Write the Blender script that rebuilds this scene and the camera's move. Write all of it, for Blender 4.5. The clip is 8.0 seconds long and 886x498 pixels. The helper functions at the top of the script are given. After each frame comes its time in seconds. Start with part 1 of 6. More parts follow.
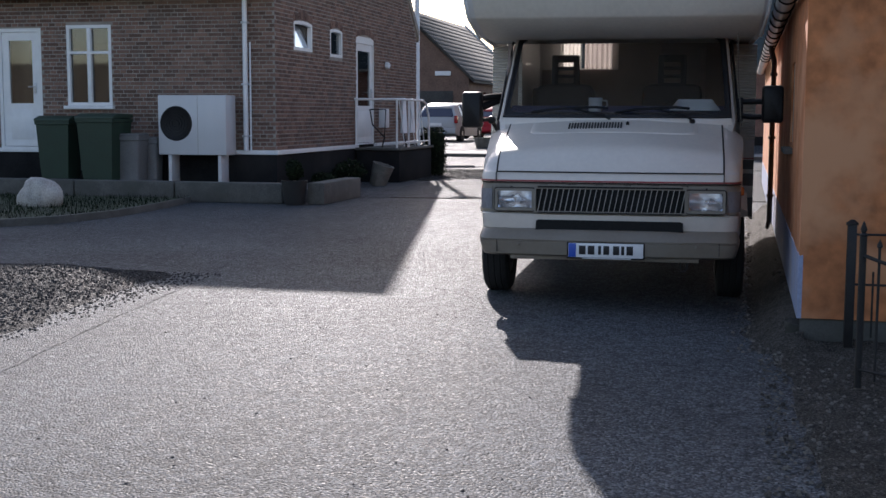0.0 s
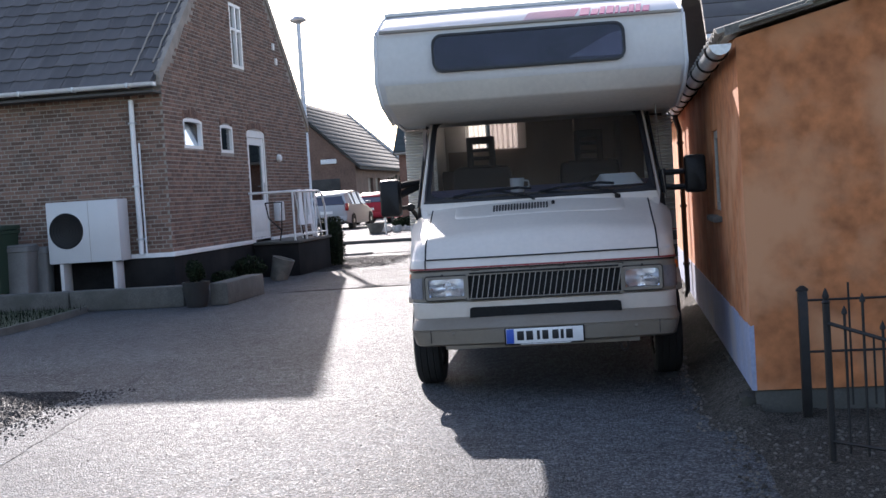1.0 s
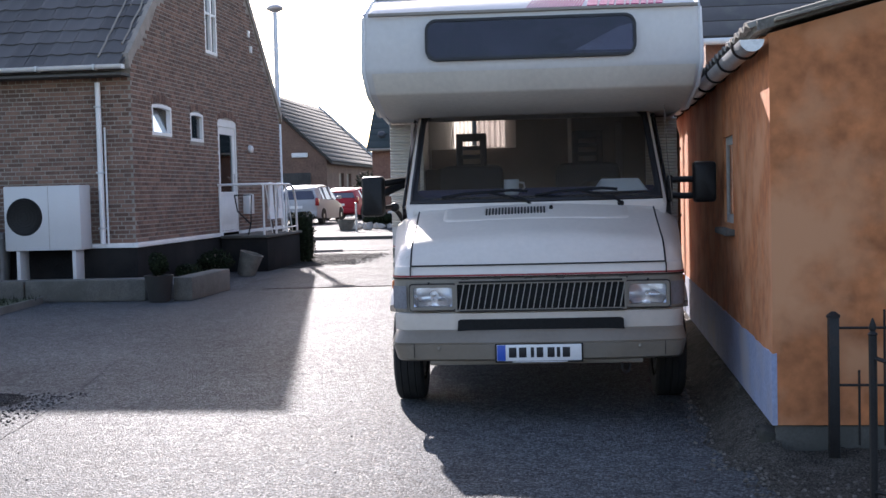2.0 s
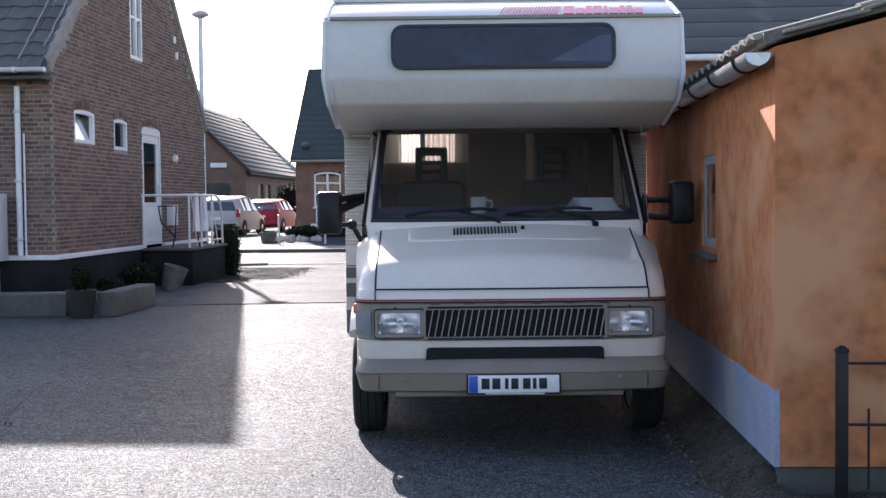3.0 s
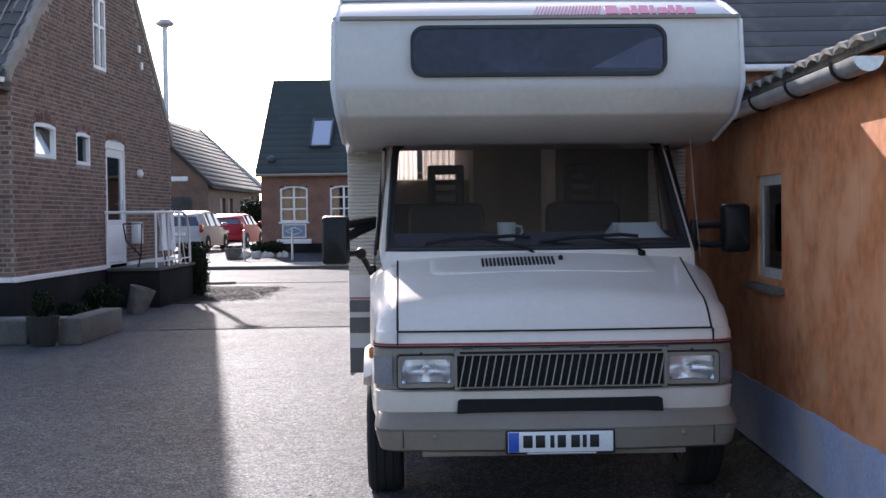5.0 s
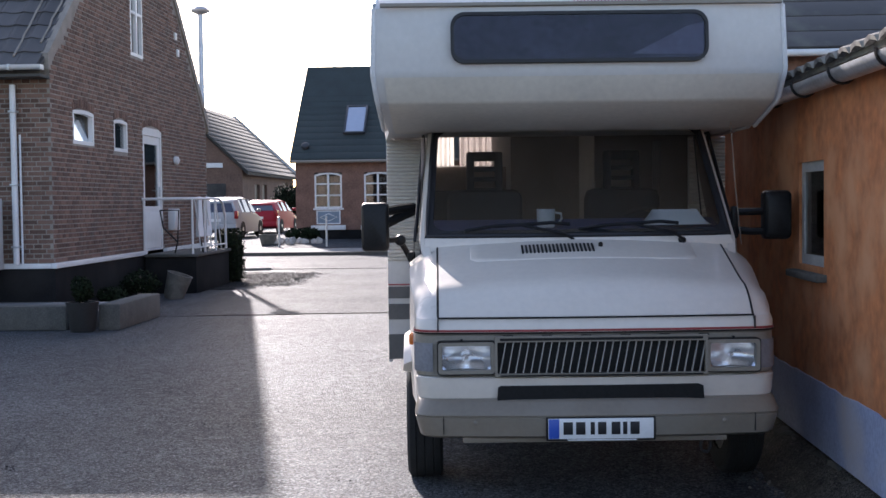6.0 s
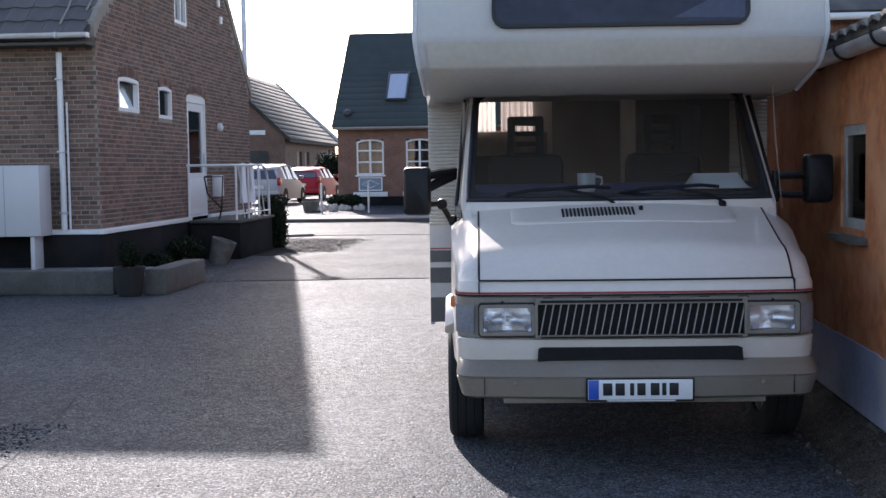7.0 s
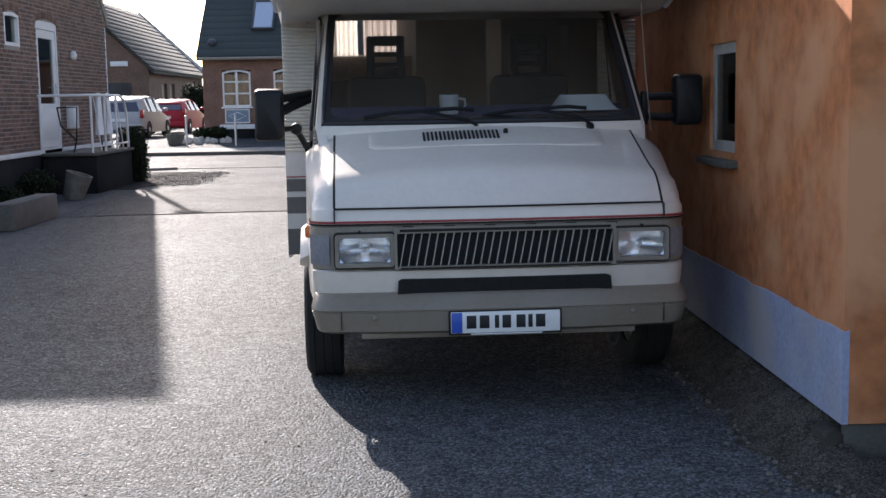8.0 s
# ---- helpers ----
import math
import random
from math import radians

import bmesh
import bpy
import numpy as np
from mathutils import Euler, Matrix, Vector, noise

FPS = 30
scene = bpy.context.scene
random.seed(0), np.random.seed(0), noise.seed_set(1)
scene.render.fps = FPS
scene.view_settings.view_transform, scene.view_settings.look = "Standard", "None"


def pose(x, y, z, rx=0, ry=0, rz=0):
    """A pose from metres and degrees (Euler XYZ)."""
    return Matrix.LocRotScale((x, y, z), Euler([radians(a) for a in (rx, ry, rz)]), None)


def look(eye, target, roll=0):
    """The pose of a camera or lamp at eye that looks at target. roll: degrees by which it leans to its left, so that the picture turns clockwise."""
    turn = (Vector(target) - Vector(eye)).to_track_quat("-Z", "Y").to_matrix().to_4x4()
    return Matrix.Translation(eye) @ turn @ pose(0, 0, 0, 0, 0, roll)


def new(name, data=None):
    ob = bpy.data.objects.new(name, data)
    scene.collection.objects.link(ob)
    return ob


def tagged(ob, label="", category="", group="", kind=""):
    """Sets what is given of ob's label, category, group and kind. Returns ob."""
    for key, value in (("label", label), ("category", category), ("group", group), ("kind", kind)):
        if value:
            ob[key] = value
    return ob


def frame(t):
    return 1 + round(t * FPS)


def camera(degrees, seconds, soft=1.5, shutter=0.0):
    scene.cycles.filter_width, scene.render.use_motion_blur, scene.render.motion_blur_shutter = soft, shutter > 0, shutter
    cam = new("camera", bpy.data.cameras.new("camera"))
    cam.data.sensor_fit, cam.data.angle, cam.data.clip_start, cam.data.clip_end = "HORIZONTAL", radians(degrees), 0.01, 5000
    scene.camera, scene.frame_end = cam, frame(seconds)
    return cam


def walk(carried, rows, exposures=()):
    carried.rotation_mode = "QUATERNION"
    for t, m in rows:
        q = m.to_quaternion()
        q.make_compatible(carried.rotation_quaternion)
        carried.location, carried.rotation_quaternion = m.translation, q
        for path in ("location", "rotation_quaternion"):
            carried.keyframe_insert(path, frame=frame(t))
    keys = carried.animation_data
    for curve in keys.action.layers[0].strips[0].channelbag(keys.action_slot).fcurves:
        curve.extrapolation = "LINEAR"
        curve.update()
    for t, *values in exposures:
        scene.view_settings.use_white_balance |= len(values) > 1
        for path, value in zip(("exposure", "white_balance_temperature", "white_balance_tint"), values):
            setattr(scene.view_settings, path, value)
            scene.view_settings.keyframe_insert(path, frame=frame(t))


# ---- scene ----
cam = camera(40.0, 8.0)
PATH = [
    (0, (0.89, -8.211, 1.323), (0.415, -6.28, 1.104), 0.2),
    (0.5, (0.754, -8.083, 1.331), (0.351, -6.129, 1.184), -1.2),
    (1, (0.559, -7.924, 1.364), (0.262, -5.948, 1.276), -3.6),
    (1.2, (0.515, -7.815, 1.358), (0.247, -5.837, 1.232), -2.5),
    (2.3, (0.213, -7.06, 1.399), (-0.03, -5.076, 1.321), -1.4),
    (2.5, (0.12, -6.985, 1.411), (-0.094, -4.998, 1.338), -1.9),
    (3, (-0.03, -6.732, 1.416), (-0.135, -4.736, 1.342), -0.6),
    (3.5, (-0.157, -6.349, 1.45), (-0.301, -4.355, 1.388), -0.4),
    (4, (-0.332, -6.138, 1.465), (-0.515, -4.147, 1.416), -0.7),
    (4.2, (-0.396, -6.046, 1.48), (-0.517, -4.05, 1.429), -0.5),
    (5.3, (-0.449, -5.768, 1.499), (-0.485, -3.769, 1.442), -0.7),
    (5.5, (-0.463, -5.784, 1.501), (-0.523, -3.786, 1.438), -1.4),
    (5.8, (-0.48, -5.806, 1.499), (-0.566, -3.809, 1.43), -0.7),
    (6, (-0.476, -5.801, 1.5), (-0.568, -3.804, 1.424), -0.7),
    (6.5, (-0.496, -5.83, 1.494), (-0.651, -3.838, 1.409), -0.9),
    (7, (-0.469, -5.878, 1.484), (-0.63, -3.889, 1.355), -0.8),
    (7.5, (-0.381, -5.705, 1.448), (-0.399, -3.713, 1.274), -0.1),
    (8, (-0.402, -5.5, 1.423), (-0.358, -3.515, 1.182), -1.0),
]
EXPOSURES = [(0, 0.65, 6700, 18), (0.5, 0.87, 6700, 18), (1.0, 1.2, 6700, 18), (2.3, 1.25, 6700, 19), (3.0, 1.32, 6700, 19), (3.5, 1.29, 6700, 20), (4.0, 1.17, 6700, 20), (5.5, 1.13, 6700, 20), (7.0, 1.14, 6700, 19), (8.0, 1.05, 6950, 17)]
walk(cam, [(t, look(eye, target, roll)) for t, eye, target, roll in PATH], EXPOSURES)

# ---- sky, sun and exposure ----
SUN_EL, SUN_AZ = 25.8, -18.6      # degrees: height over the horizon, turn from +y towards +x
world = bpy.data.worlds.new("sky")
scene.world = world
world.use_nodes = True
sky = world.node_tree.nodes.new("ShaderNodeTexSky")
sky.sky_type, sky.sun_disc = "NISHITA", False
sky.sun_elevation, sky.sun_rotation = radians(SUN_EL), radians(SUN_AZ)
sky.air_density, sky.dust_density, sky.ozone_density = 1.0, 1.1, 1.0
world.node_tree.links.new(sky.outputs["Color"], world.node_tree.nodes["Background"].inputs["Color"])
world.node_tree.nodes["Background"].inputs["Strength"].default_value = 0.145
sun = new("sun", bpy.data.lights.new("sun", "SUN"))
sun.data.energy, sun.data.angle, sun.data.color = 4.6, radians(0.5), (1.0, 0.985, 0.965)
sun.matrix_world = look((0, 0, 0), (-math.sin(radians(SUN_AZ)) * math.cos(radians(SUN_EL)), -math.cos(radians(SUN_AZ)) * math.cos(radians(SUN_EL)), -math.sin(radians(SUN_EL))))


# ---- materials ----
def material(name, color, rough=0.6, metal=0.0, var=0.12, scale=6.0, fine=60.0, bump=0.0, stain=None, stain_at=0.55, spec=0.5, coat=0.0, per="none", emit=0.0):
    """A surface with stains at a broad scale, grain at a fine one, and bump from the grain. per: 'object' or 'island' shifts the tone piece by piece."""
    m = bpy.data.materials.new(name)
    m.use_nodes = True
    nt = m.node_tree
    b = nt.nodes["Principled BSDF"]
    link = nt.links.new
    tc = nt.nodes.new("ShaderNodeTexCoord")
    geo = nt.nodes.new("ShaderNodeNewGeometry")

    def tex(s, detail):
        n = nt.nodes.new("ShaderNodeTexNoise")
        n.inputs["Scale"].default_value, n.inputs["Detail"].default_value = s, detail
        link(tc.outputs["Object"], n.inputs["Vector"])
        return n

    broad, grain = tex(scale, 5), tex(fine, 3)
    mix = nt.nodes.new("ShaderNodeMath")
    mix.operation = "ADD"
    link(broad.outputs["Fac"], mix.inputs[0])
    link(grain.outputs["Fac"], mix.inputs[1])
    last = mix
    if per != "none":
        rnd = nt.nodes.new("ShaderNodeObjectInfo") if per == "object" else geo
        out = rnd.outputs["Random"] if per == "object" else rnd.outputs["Random Per Island"]
        add = nt.nodes.new("ShaderNodeMath")
        add.operation = "MULTIPLY_ADD"
        link(out, add.inputs[0])
        add.inputs[1].default_value = 1.1
        link(mix.outputs[0], add.inputs[2])
        last = nt.nodes.new("ShaderNodeMath")
        last.operation = "SUBTRACT"
        link(add.outputs[0], last.inputs[0])
        last.inputs[1].default_value = 0.55
    ramp = nt.nodes.new("ShaderNodeMapRange")
    ramp.inputs["From Min"].default_value, ramp.inputs["From Max"].default_value = 0.6, 1.4
    ramp.inputs["To Min"].default_value, ramp.inputs["To Max"].default_value = 1 - var * 2, 1 + var * 2
    link(last.outputs[0], ramp.inputs["Value"])
    col = nt.nodes.new("ShaderNodeMix")
    col.data_type, col.blend_type = "RGBA", "MULTIPLY"
    col.inputs["Factor"].default_value = 1.0
    col.inputs["A"].default_value = (*color, 1)
    link(ramp.outputs["Result"], col.inputs["B"])
    final = col.outputs["Result"]
    if stain:
        sn = tex(scale * 0.37, 6)
        st = nt.nodes.new("ShaderNodeMapRange")
        st.inputs["From Min"].default_value, st.inputs["From Max"].default_value = stain_at - 0.07, stain_at + 0.12
        link(sn.outputs["Fac"], st.inputs["Value"])
        sm = nt.nodes.new("ShaderNodeMix")
        sm.data_type = "RGBA"
        link(st.outputs["Result"], sm.inputs["Factor"])
        link(final, sm.inputs["A"])
        sm.inputs["B"].default_value = (*stain, 1)
        final = sm.outputs["Result"]
    link(final, b.inputs["Base Color"])
    rr = nt.nodes.new("ShaderNodeMapRange")
    rr.inputs["To Min"].default_value, rr.inputs["To Max"].default_value = max(0.02, rough - 0.1), min(1, rough + 0.1)
    link(broad.outputs["Fac"], rr.inputs["Value"])
    link(rr.outputs["Result"], b.inputs["Roughness"])
    b.inputs["Metallic"].default_value, b.inputs["Specular IOR Level"].default_value = metal, spec
    b.inputs["Coat Weight"].default_value, b.inputs["Coat Roughness"].default_value = coat, 0.08
    if emit:
        b.inputs["Emission Color"].default_value, b.inputs["Emission Strength"].default_value = (*color, 1), emit
    if bump:
        bp = nt.nodes.new("ShaderNodeBump")
        bp.inputs["Strength"].default_value, bp.inputs["Distance"].default_value = min(1.0, bump * 60), max(bump, 0.002)
        link(grain.outputs["Fac"], bp.inputs["Height"])
        link(bp.outputs["Normal"], b.inputs["Normal"])
    return m


def glass(name, tint, gloss=1.0, ior=1.5):
    """Thin clear pane: lets light straight through and mirrors by Fresnel."""
    m = bpy.data.materials.new(name)
    m.use_nodes = True
    nt = m.node_tree
    nt.nodes.clear()
    out, mix = nt.nodes.new("ShaderNodeOutputMaterial"), nt.nodes.new("ShaderNodeMixShader")
    tr, gl, fr = nt.nodes.new("ShaderNodeBsdfTransparent"), nt.nodes.new("ShaderNodeBsdfGlossy"), nt.nodes.new("ShaderNodeFresnel")
    tr.inputs["Color"].default_value, gl.inputs["Roughness"].default_value = (*tint, 1), 0.03
    gl.inputs["Color"].default_value = (gloss, gloss, gloss, 1)
    fr.inputs["IOR"].default_value = ior
    for a, b_ in ((fr.outputs[0], mix.inputs[0]), (tr.outputs[0], mix.inputs[1]), (gl.outputs[0], mix.inputs[2]), (mix.outputs[0], out.inputs[0])):
        nt.links.new(a, b_)
    return m


def asphalt_material(name, base, light, scale, rough, bump, spec=0.25):
    """Crushed stone bound in tar: voronoi chips of uneven tone, patches, and real relief."""
    m = bpy.data.materials.new(name)
    m.use_nodes = True
    nt, link = m.node_tree, m.node_tree.links.new
    b = nt.nodes["Principled BSDF"]
    tc = nt.nodes.new("ShaderNodeTexCoord")
    vo = nt.nodes.new("ShaderNodeTexVoronoi")
    vo.inputs["Scale"].default_value = scale
    big, mid = nt.nodes.new("ShaderNodeTexNoise"), nt.nodes.new("ShaderNodeTexNoise")
    big.inputs["Scale"].default_value, big.inputs["Detail"].default_value = 0.55, 6
    mid.inputs["Scale"].default_value, mid.inputs["Detail"].default_value = 9.0, 5
    for n in (vo, big, mid):
        link(tc.outputs["Object"], n.inputs["Vector"])
    chip = nt.nodes.new("ShaderNodeSeparateColor")
    link(vo.outputs["Color"], chip.inputs[0])
    power = nt.nodes.new("ShaderNodeMath")
    power.operation, power.inputs[1].default_value = "POWER", 1.8
    link(chip.outputs[0], power.inputs[0])
    mix = nt.nodes.new("ShaderNodeMix")
    mix.data_type = "RGBA"
    link(power.outputs[0], mix.inputs["Factor"])
    mix.inputs["A"].default_value, mix.inputs["B"].default_value = (*base, 1), (*light, 1)
    tone = nt.nodes.new("ShaderNodeMath")
    tone.operation = "ADD"
    link(big.outputs["Fac"], tone.inputs[0])
    link(mid.outputs["Fac"], tone.inputs[1])
    mr = nt.nodes.new("ShaderNodeMapRange")
    mr.inputs["From Min"].default_value, mr.inputs["From Max"].default_value = 0.72, 1.28
    mr.inputs["To Min"].default_value, mr.inputs["To Max"].default_value = 0.65, 1.35
    link(tone.outputs[0], mr.inputs["Value"])
    mul = nt.nodes.new("ShaderNodeMix")
    mul.data_type, mul.blend_type = "RGBA", "MULTIPLY"
    mul.inputs["Factor"].default_value = 1.0
    link(mix.outputs["Result"], mul.inputs["A"])
    link(mr.outputs["Result"], mul.inputs["B"])
    link(mul.outputs["Result"], b.inputs["Base Color"])
    glint = nt.nodes.new("ShaderNodeMapRange")
    glint.inputs["From Min"].default_value, glint.inputs["From Max"].default_value = 0.78, 1.0
    glint.inputs["To Min"].default_value, glint.inputs["To Max"].default_value = rough, rough * 0.42
    link(chip.outputs[2], glint.inputs["Value"])
    link(glint.outputs["Result"], b.inputs["Roughness"])
    b.inputs["Specular IOR Level"].default_value = spec
    bp = nt.nodes.new("ShaderNodeBump")
    bp.inputs["Strength"].default_value, bp.inputs["Distance"].default_value = 0.8, bump
    dome = nt.nodes.new("ShaderNodeMath")
    dome.operation, dome.inputs[1].default_value = "MULTIPLY_ADD", -1.0
    link(vo.outputs["Distance"], dome.inputs[0])
    link(chip.outputs[1], dome.inputs[2])
    link(dome.outputs[0], bp.inputs["Height"])
    bp2 = nt.nodes.new("ShaderNodeBump")
    bp2.inputs["Strength"].default_value, bp2.inputs["Distance"].default_value = 0.5, 0.02
    link(mid.outputs["Fac"], bp2.inputs["Height"])
    link(bp.outputs["Normal"], bp2.inputs["Normal"])
    link(bp2.outputs["Normal"], b.inputs["Normal"])
    return m


ASPHALT = asphalt_material("asphalt", (0.035, 0.0377, 0.04), (0.167, 0.18, 0.192), 88, 0.72, 0.014, 0.16)
ROAD = asphalt_material("road_asphalt", (0.034, 0.0355, 0.038), (0.125, 0.13, 0.135), 50, 0.8, 0.006, 0.08)
GRAVEL = asphalt_material("dark_gravel", (0.009, 0.009, 0.01), (0.046, 0.048, 0.05), 60, 0.85, 0.03, 0.12)
DIRT = asphalt_material("gritty_soil", (0.034, 0.031, 0.027), (0.13, 0.118, 0.1), 150, 0.92, 0.006, 0.08)
APRON = asphalt_material("apron_asphalt", (0.026, 0.0272, 0.029), (0.172, 0.185, 0.197), 85, 0.77, 0.014, 0.12)
PEBBLES = material("mixed_grit_stones", (0.036, 0.036, 0.037), 0.9, var=0.3, scale=9, fine=60, per="island")
DARKWALL = material("plain_dark_wall", (0.07, 0.065, 0.055), 0.9, var=0.3, scale=0.6, fine=8)
SLAB = material("pale_concrete_slab", (0.2, 0.195, 0.187), 0.85, var=0.15, scale=2, fine=50, bump=0.002, stain=(0.2, 0.2, 0.19))
CONCRETE = material("weathered_concrete", (0.1, 0.096, 0.086), 0.9, var=0.22, scale=5, fine=70, bump=0.003, stain=(0.07, 0.07, 0.06))
RUBBLE = material("rubble_stone", (0.062, 0.058, 0.048), 0.95, var=0.2, scale=7, fine=45, bump=0.008, stain=(0.04, 0.042, 0.03), per="object")
BRICK = material("red_brown_brick", (0.17, 0.098, 0.073), 0.9, var=0.18, scale=9, fine=90, bump=0.003, per="object", stain=(0.125, 0.095, 0.08), stain_at=0.6)
BRICKS = material("red_brown_bricks", (0.17, 0.098, 0.073), 0.9, var=0.18, scale=9, fine=90, bump=0.003, per="island", stain=(0.125, 0.095, 0.08), stain_at=0.6)
MORTAR = material("lime_mortar", (0.29, 0.255, 0.22), 0.95, var=0.2, scale=4, fine=110, bump=0.003)
PLINTH = material("black_tarred_plinth", (0.012, 0.012, 0.013), 0.92, var=0.25, scale=3, fine=50, bump=0.003, spec=0.15, stain=(0.024, 0.023, 0.022))
WHITE = material("white_painted_wood", (0.74, 0.74, 0.73), 0.45, var=0.05, scale=5, fine=70, bump=0.0004)
PVC = material("white_pvc", (0.7, 0.7, 0.7), 0.35, var=0.06, scale=3, fine=50)
TILE = material("dark_roof_tile", (0.082, 0.078, 0.079), 0.7, var=0.09, scale=5, fine=60, bump=0.003, per="object", stain=(0.13, 0.13, 0.115), stain_at=0.6)
TILES = material("dark_roof_tiles", (0.082, 0.078, 0.079), 0.7, var=0.09, scale=5, fine=60, bump=0.003, per="island", stain=(0.13, 0.13, 0.115), stain_at=0.6)
ORANGE = material("orange_limewash_render", (0.48, 0.172, 0.066), 0.92, var=0.2, scale=6.5, fine=14, bump=0.002, stain=(0.6, 0.28, 0.14), stain_at=0.5)
BLUEWASH = material("pale_blue_limewash", (0.29, 0.33, 0.46), 0.9, var=0.12, scale=4, fine=50, bump=0.003, stain=(0.4, 0.36, 0.36), stain_at=0.62)
VANWHITE = material("cream_white_van_paint", (0.735, 0.66, 0.58), 0.32, var=0.03, scale=3, fine=30, spec=0.5, coat=0.4, stain=(0.65, 0.585, 0.515), stain_at=0.62)
SHELL = material("white_camper_panel", (0.61, 0.595, 0.575), 0.4, var=0.03, scale=2, fine=30, coat=0.15)
BEIGE = material("beige_camper_panel", (0.62, 0.575, 0.5), 0.45, var=0.05, scale=2, fine=30)
BUMPER = material("taupe_grey_bumper_plastic", (0.24, 0.2, 0.156), 0.34, var=0.05, scale=4, fine=40, stain=(0.27, 0.24, 0.2))
OLDPAINT = material("weathered_grey_white_paint", (0.4, 0.395, 0.38), 0.6, var=0.14, scale=6, fine=60, bump=0.0006)
PANEL = material("grey_front_panel_plastic", (0.25, 0.22, 0.18), 0.45, var=0.08, scale=5, fine=90)
BLACK = material("black_plastic", (0.012, 0.012, 0.013), 0.45, var=0.2, scale=8, fine=80, spec=0.25)
PITBLACK = material("shadow_black_plastic", (0.012, 0.012, 0.012), 0.7, var=0.2, spec=0.25)
LENS = material("prismatic_headlight_lens", (0.85, 0.88, 0.93), 0.12, var=0.08, scale=30)
LENS.node_tree.nodes["Principled BSDF"].inputs["Alpha"].default_value = 0.08
RUBBER = material("tyre_rubber", (0.017, 0.017, 0.017), 0.85, var=0.3, scale=9, fine=120, bump=0.001)
SEAL = material("black_rubber_seal", (0.014, 0.014, 0.017), 0.55, var=0.2)
STEEL = material("galvanised_steel", (0.55, 0.56, 0.57), 0.45, metal=0.85, var=0.12, scale=7, fine=50)
CHROME = material("chrome", (0.85, 0.85, 0.86), 0.12, metal=1.0, var=0.02)
IRON = material("black_wrought_iron", (0.018, 0.017, 0.017), 0.6, metal=0.3, var=0.3, scale=12, fine=120, bump=0.001, stain=(0.06, 0.03, 0.02), stain_at=0.64)
SLATGREY = material("grille_slat_grey", (0.36, 0.335, 0.3), 0.45, var=0.06)
RED = material("red_pinstripe", (0.32, 0.045, 0.05), 0.4, var=0.05)
GREYBAND = material("grey_decor_band", (0.1, 0.1, 0.1), 0.45, var=0.08)
MAGENTA = material("magenta_lettering_foil", (0.42, 0.06, 0.17), 0.4, var=0.06)
AMBER = material("amber_indicator_lens", (0.75, 0.2, 0.05), 0.2, var=0.05)
LENSCLEAR = material("grey_indicator_lens", (0.25, 0.25, 0.27), 0.15, var=0.1)
REFLECTOR = material("headlight_reflector", (0.9, 0.9, 0.92), 0.27, metal=1.0, var=0.02)
NAVY = material("navy_dashboard", (0.07, 0.085, 0.2), 0.6, var=0.1, scale=8)
SEATCLOTH = material("dark_seat_cloth", (0.032, 0.032, 0.033), 0.95, var=0.2, scale=20)
TRIM = material("dark_interior_trim", (0.32, 0.3, 0.275), 0.8, var=0.2, scale=3)
WOODTRIM = material("brown_camper_furniture", (0.26, 0.215, 0.18), 0.6, var=0.2, scale=3)
CURTAIN = material("pale_curtain_cloth", (0.72, 0.68, 0.66), 0.95, var=0.08, scale=12)
PINKCLOTH = material("dusky_pink_curtain_cloth", (0.4, 0.34, 0.33), 0.95, var=0.1, scale=12)
PAPER = material("white_paper", (0.82, 0.82, 0.82), 0.9, var=0.03)
MUG = material("white_stoneware", (0.75, 0.74, 0.72), 0.3, var=0.04)
PLATEWHITE = material("plate_white", (0.8, 0.8, 0.79), 0.35, var=0.03)
PLATEBLUE = material("plate_blue", (0.03, 0.1, 0.48), 0.35, var=0.04)
INK = material("black_ink", (0.01, 0.01, 0.012), 0.5, var=0.05)
ROOFGLASS = material("sky_bright_roof_glass", (0.5, 0.55, 0.62), 0.06, metal=0.7, var=0.03)
SMOKED = material("smoked_acrylic_window", (0.045, 0.048, 0.075), 0.12, var=0.08, scale=2, coat=0.3)
ACRYLIC = glass("smoked_acrylic_pane", (0.72, 0.72, 0.8), 0.55, 1.45)
BLINDCLOTH = material("dark_blue_grey_blind_cloth", (0.07, 0.07, 0.1), 0.9, var=0.3, scale=2.5, fine=40)
PALEWEDGE = material("pale_wedge_sheet", (0.3, 0.3, 0.36), 0.9, var=0.15, scale=5, fine=40)
CARGLASS = glass("windscreen_glass", (0.92, 0.94, 0.92), 1.0, 2.1)
FROSTED = material("sky_reflecting_window_glass", (0.72, 0.78, 0.84), 0.08, metal=0.85, var=0.06, scale=3)
PANE = glass("window_pane", (0.3, 0.32, 0.33), 1.0, 1.85)
for cloth in (CURTAIN, PINKCLOTH):
    nt = cloth.node_tree
    bs, to = nt.nodes["Principled BSDF"], nt.nodes["Material Output"]
    tl, mx = nt.nodes.new("ShaderNodeBsdfTranslucent"), nt.nodes.new("ShaderNodeMixShader")
    tl.inputs["Color"].default_value = (0.8, 0.74, 0.7, 1) if cloth is CURTAIN else (0.42, 0.36, 0.34, 1)
    mx.inputs[0].default_value = 0.55
    nt.links.new(bs.outputs[0], mx.inputs[1])
    nt.links.new(tl.outputs[0], mx.inputs[2])
    nt.links.new(mx.outputs[0], to.inputs[0])
BINGREEN = material("dark_green_bin_plastic", (0.018, 0.04, 0.024), 0.55, var=0.15, scale=4)
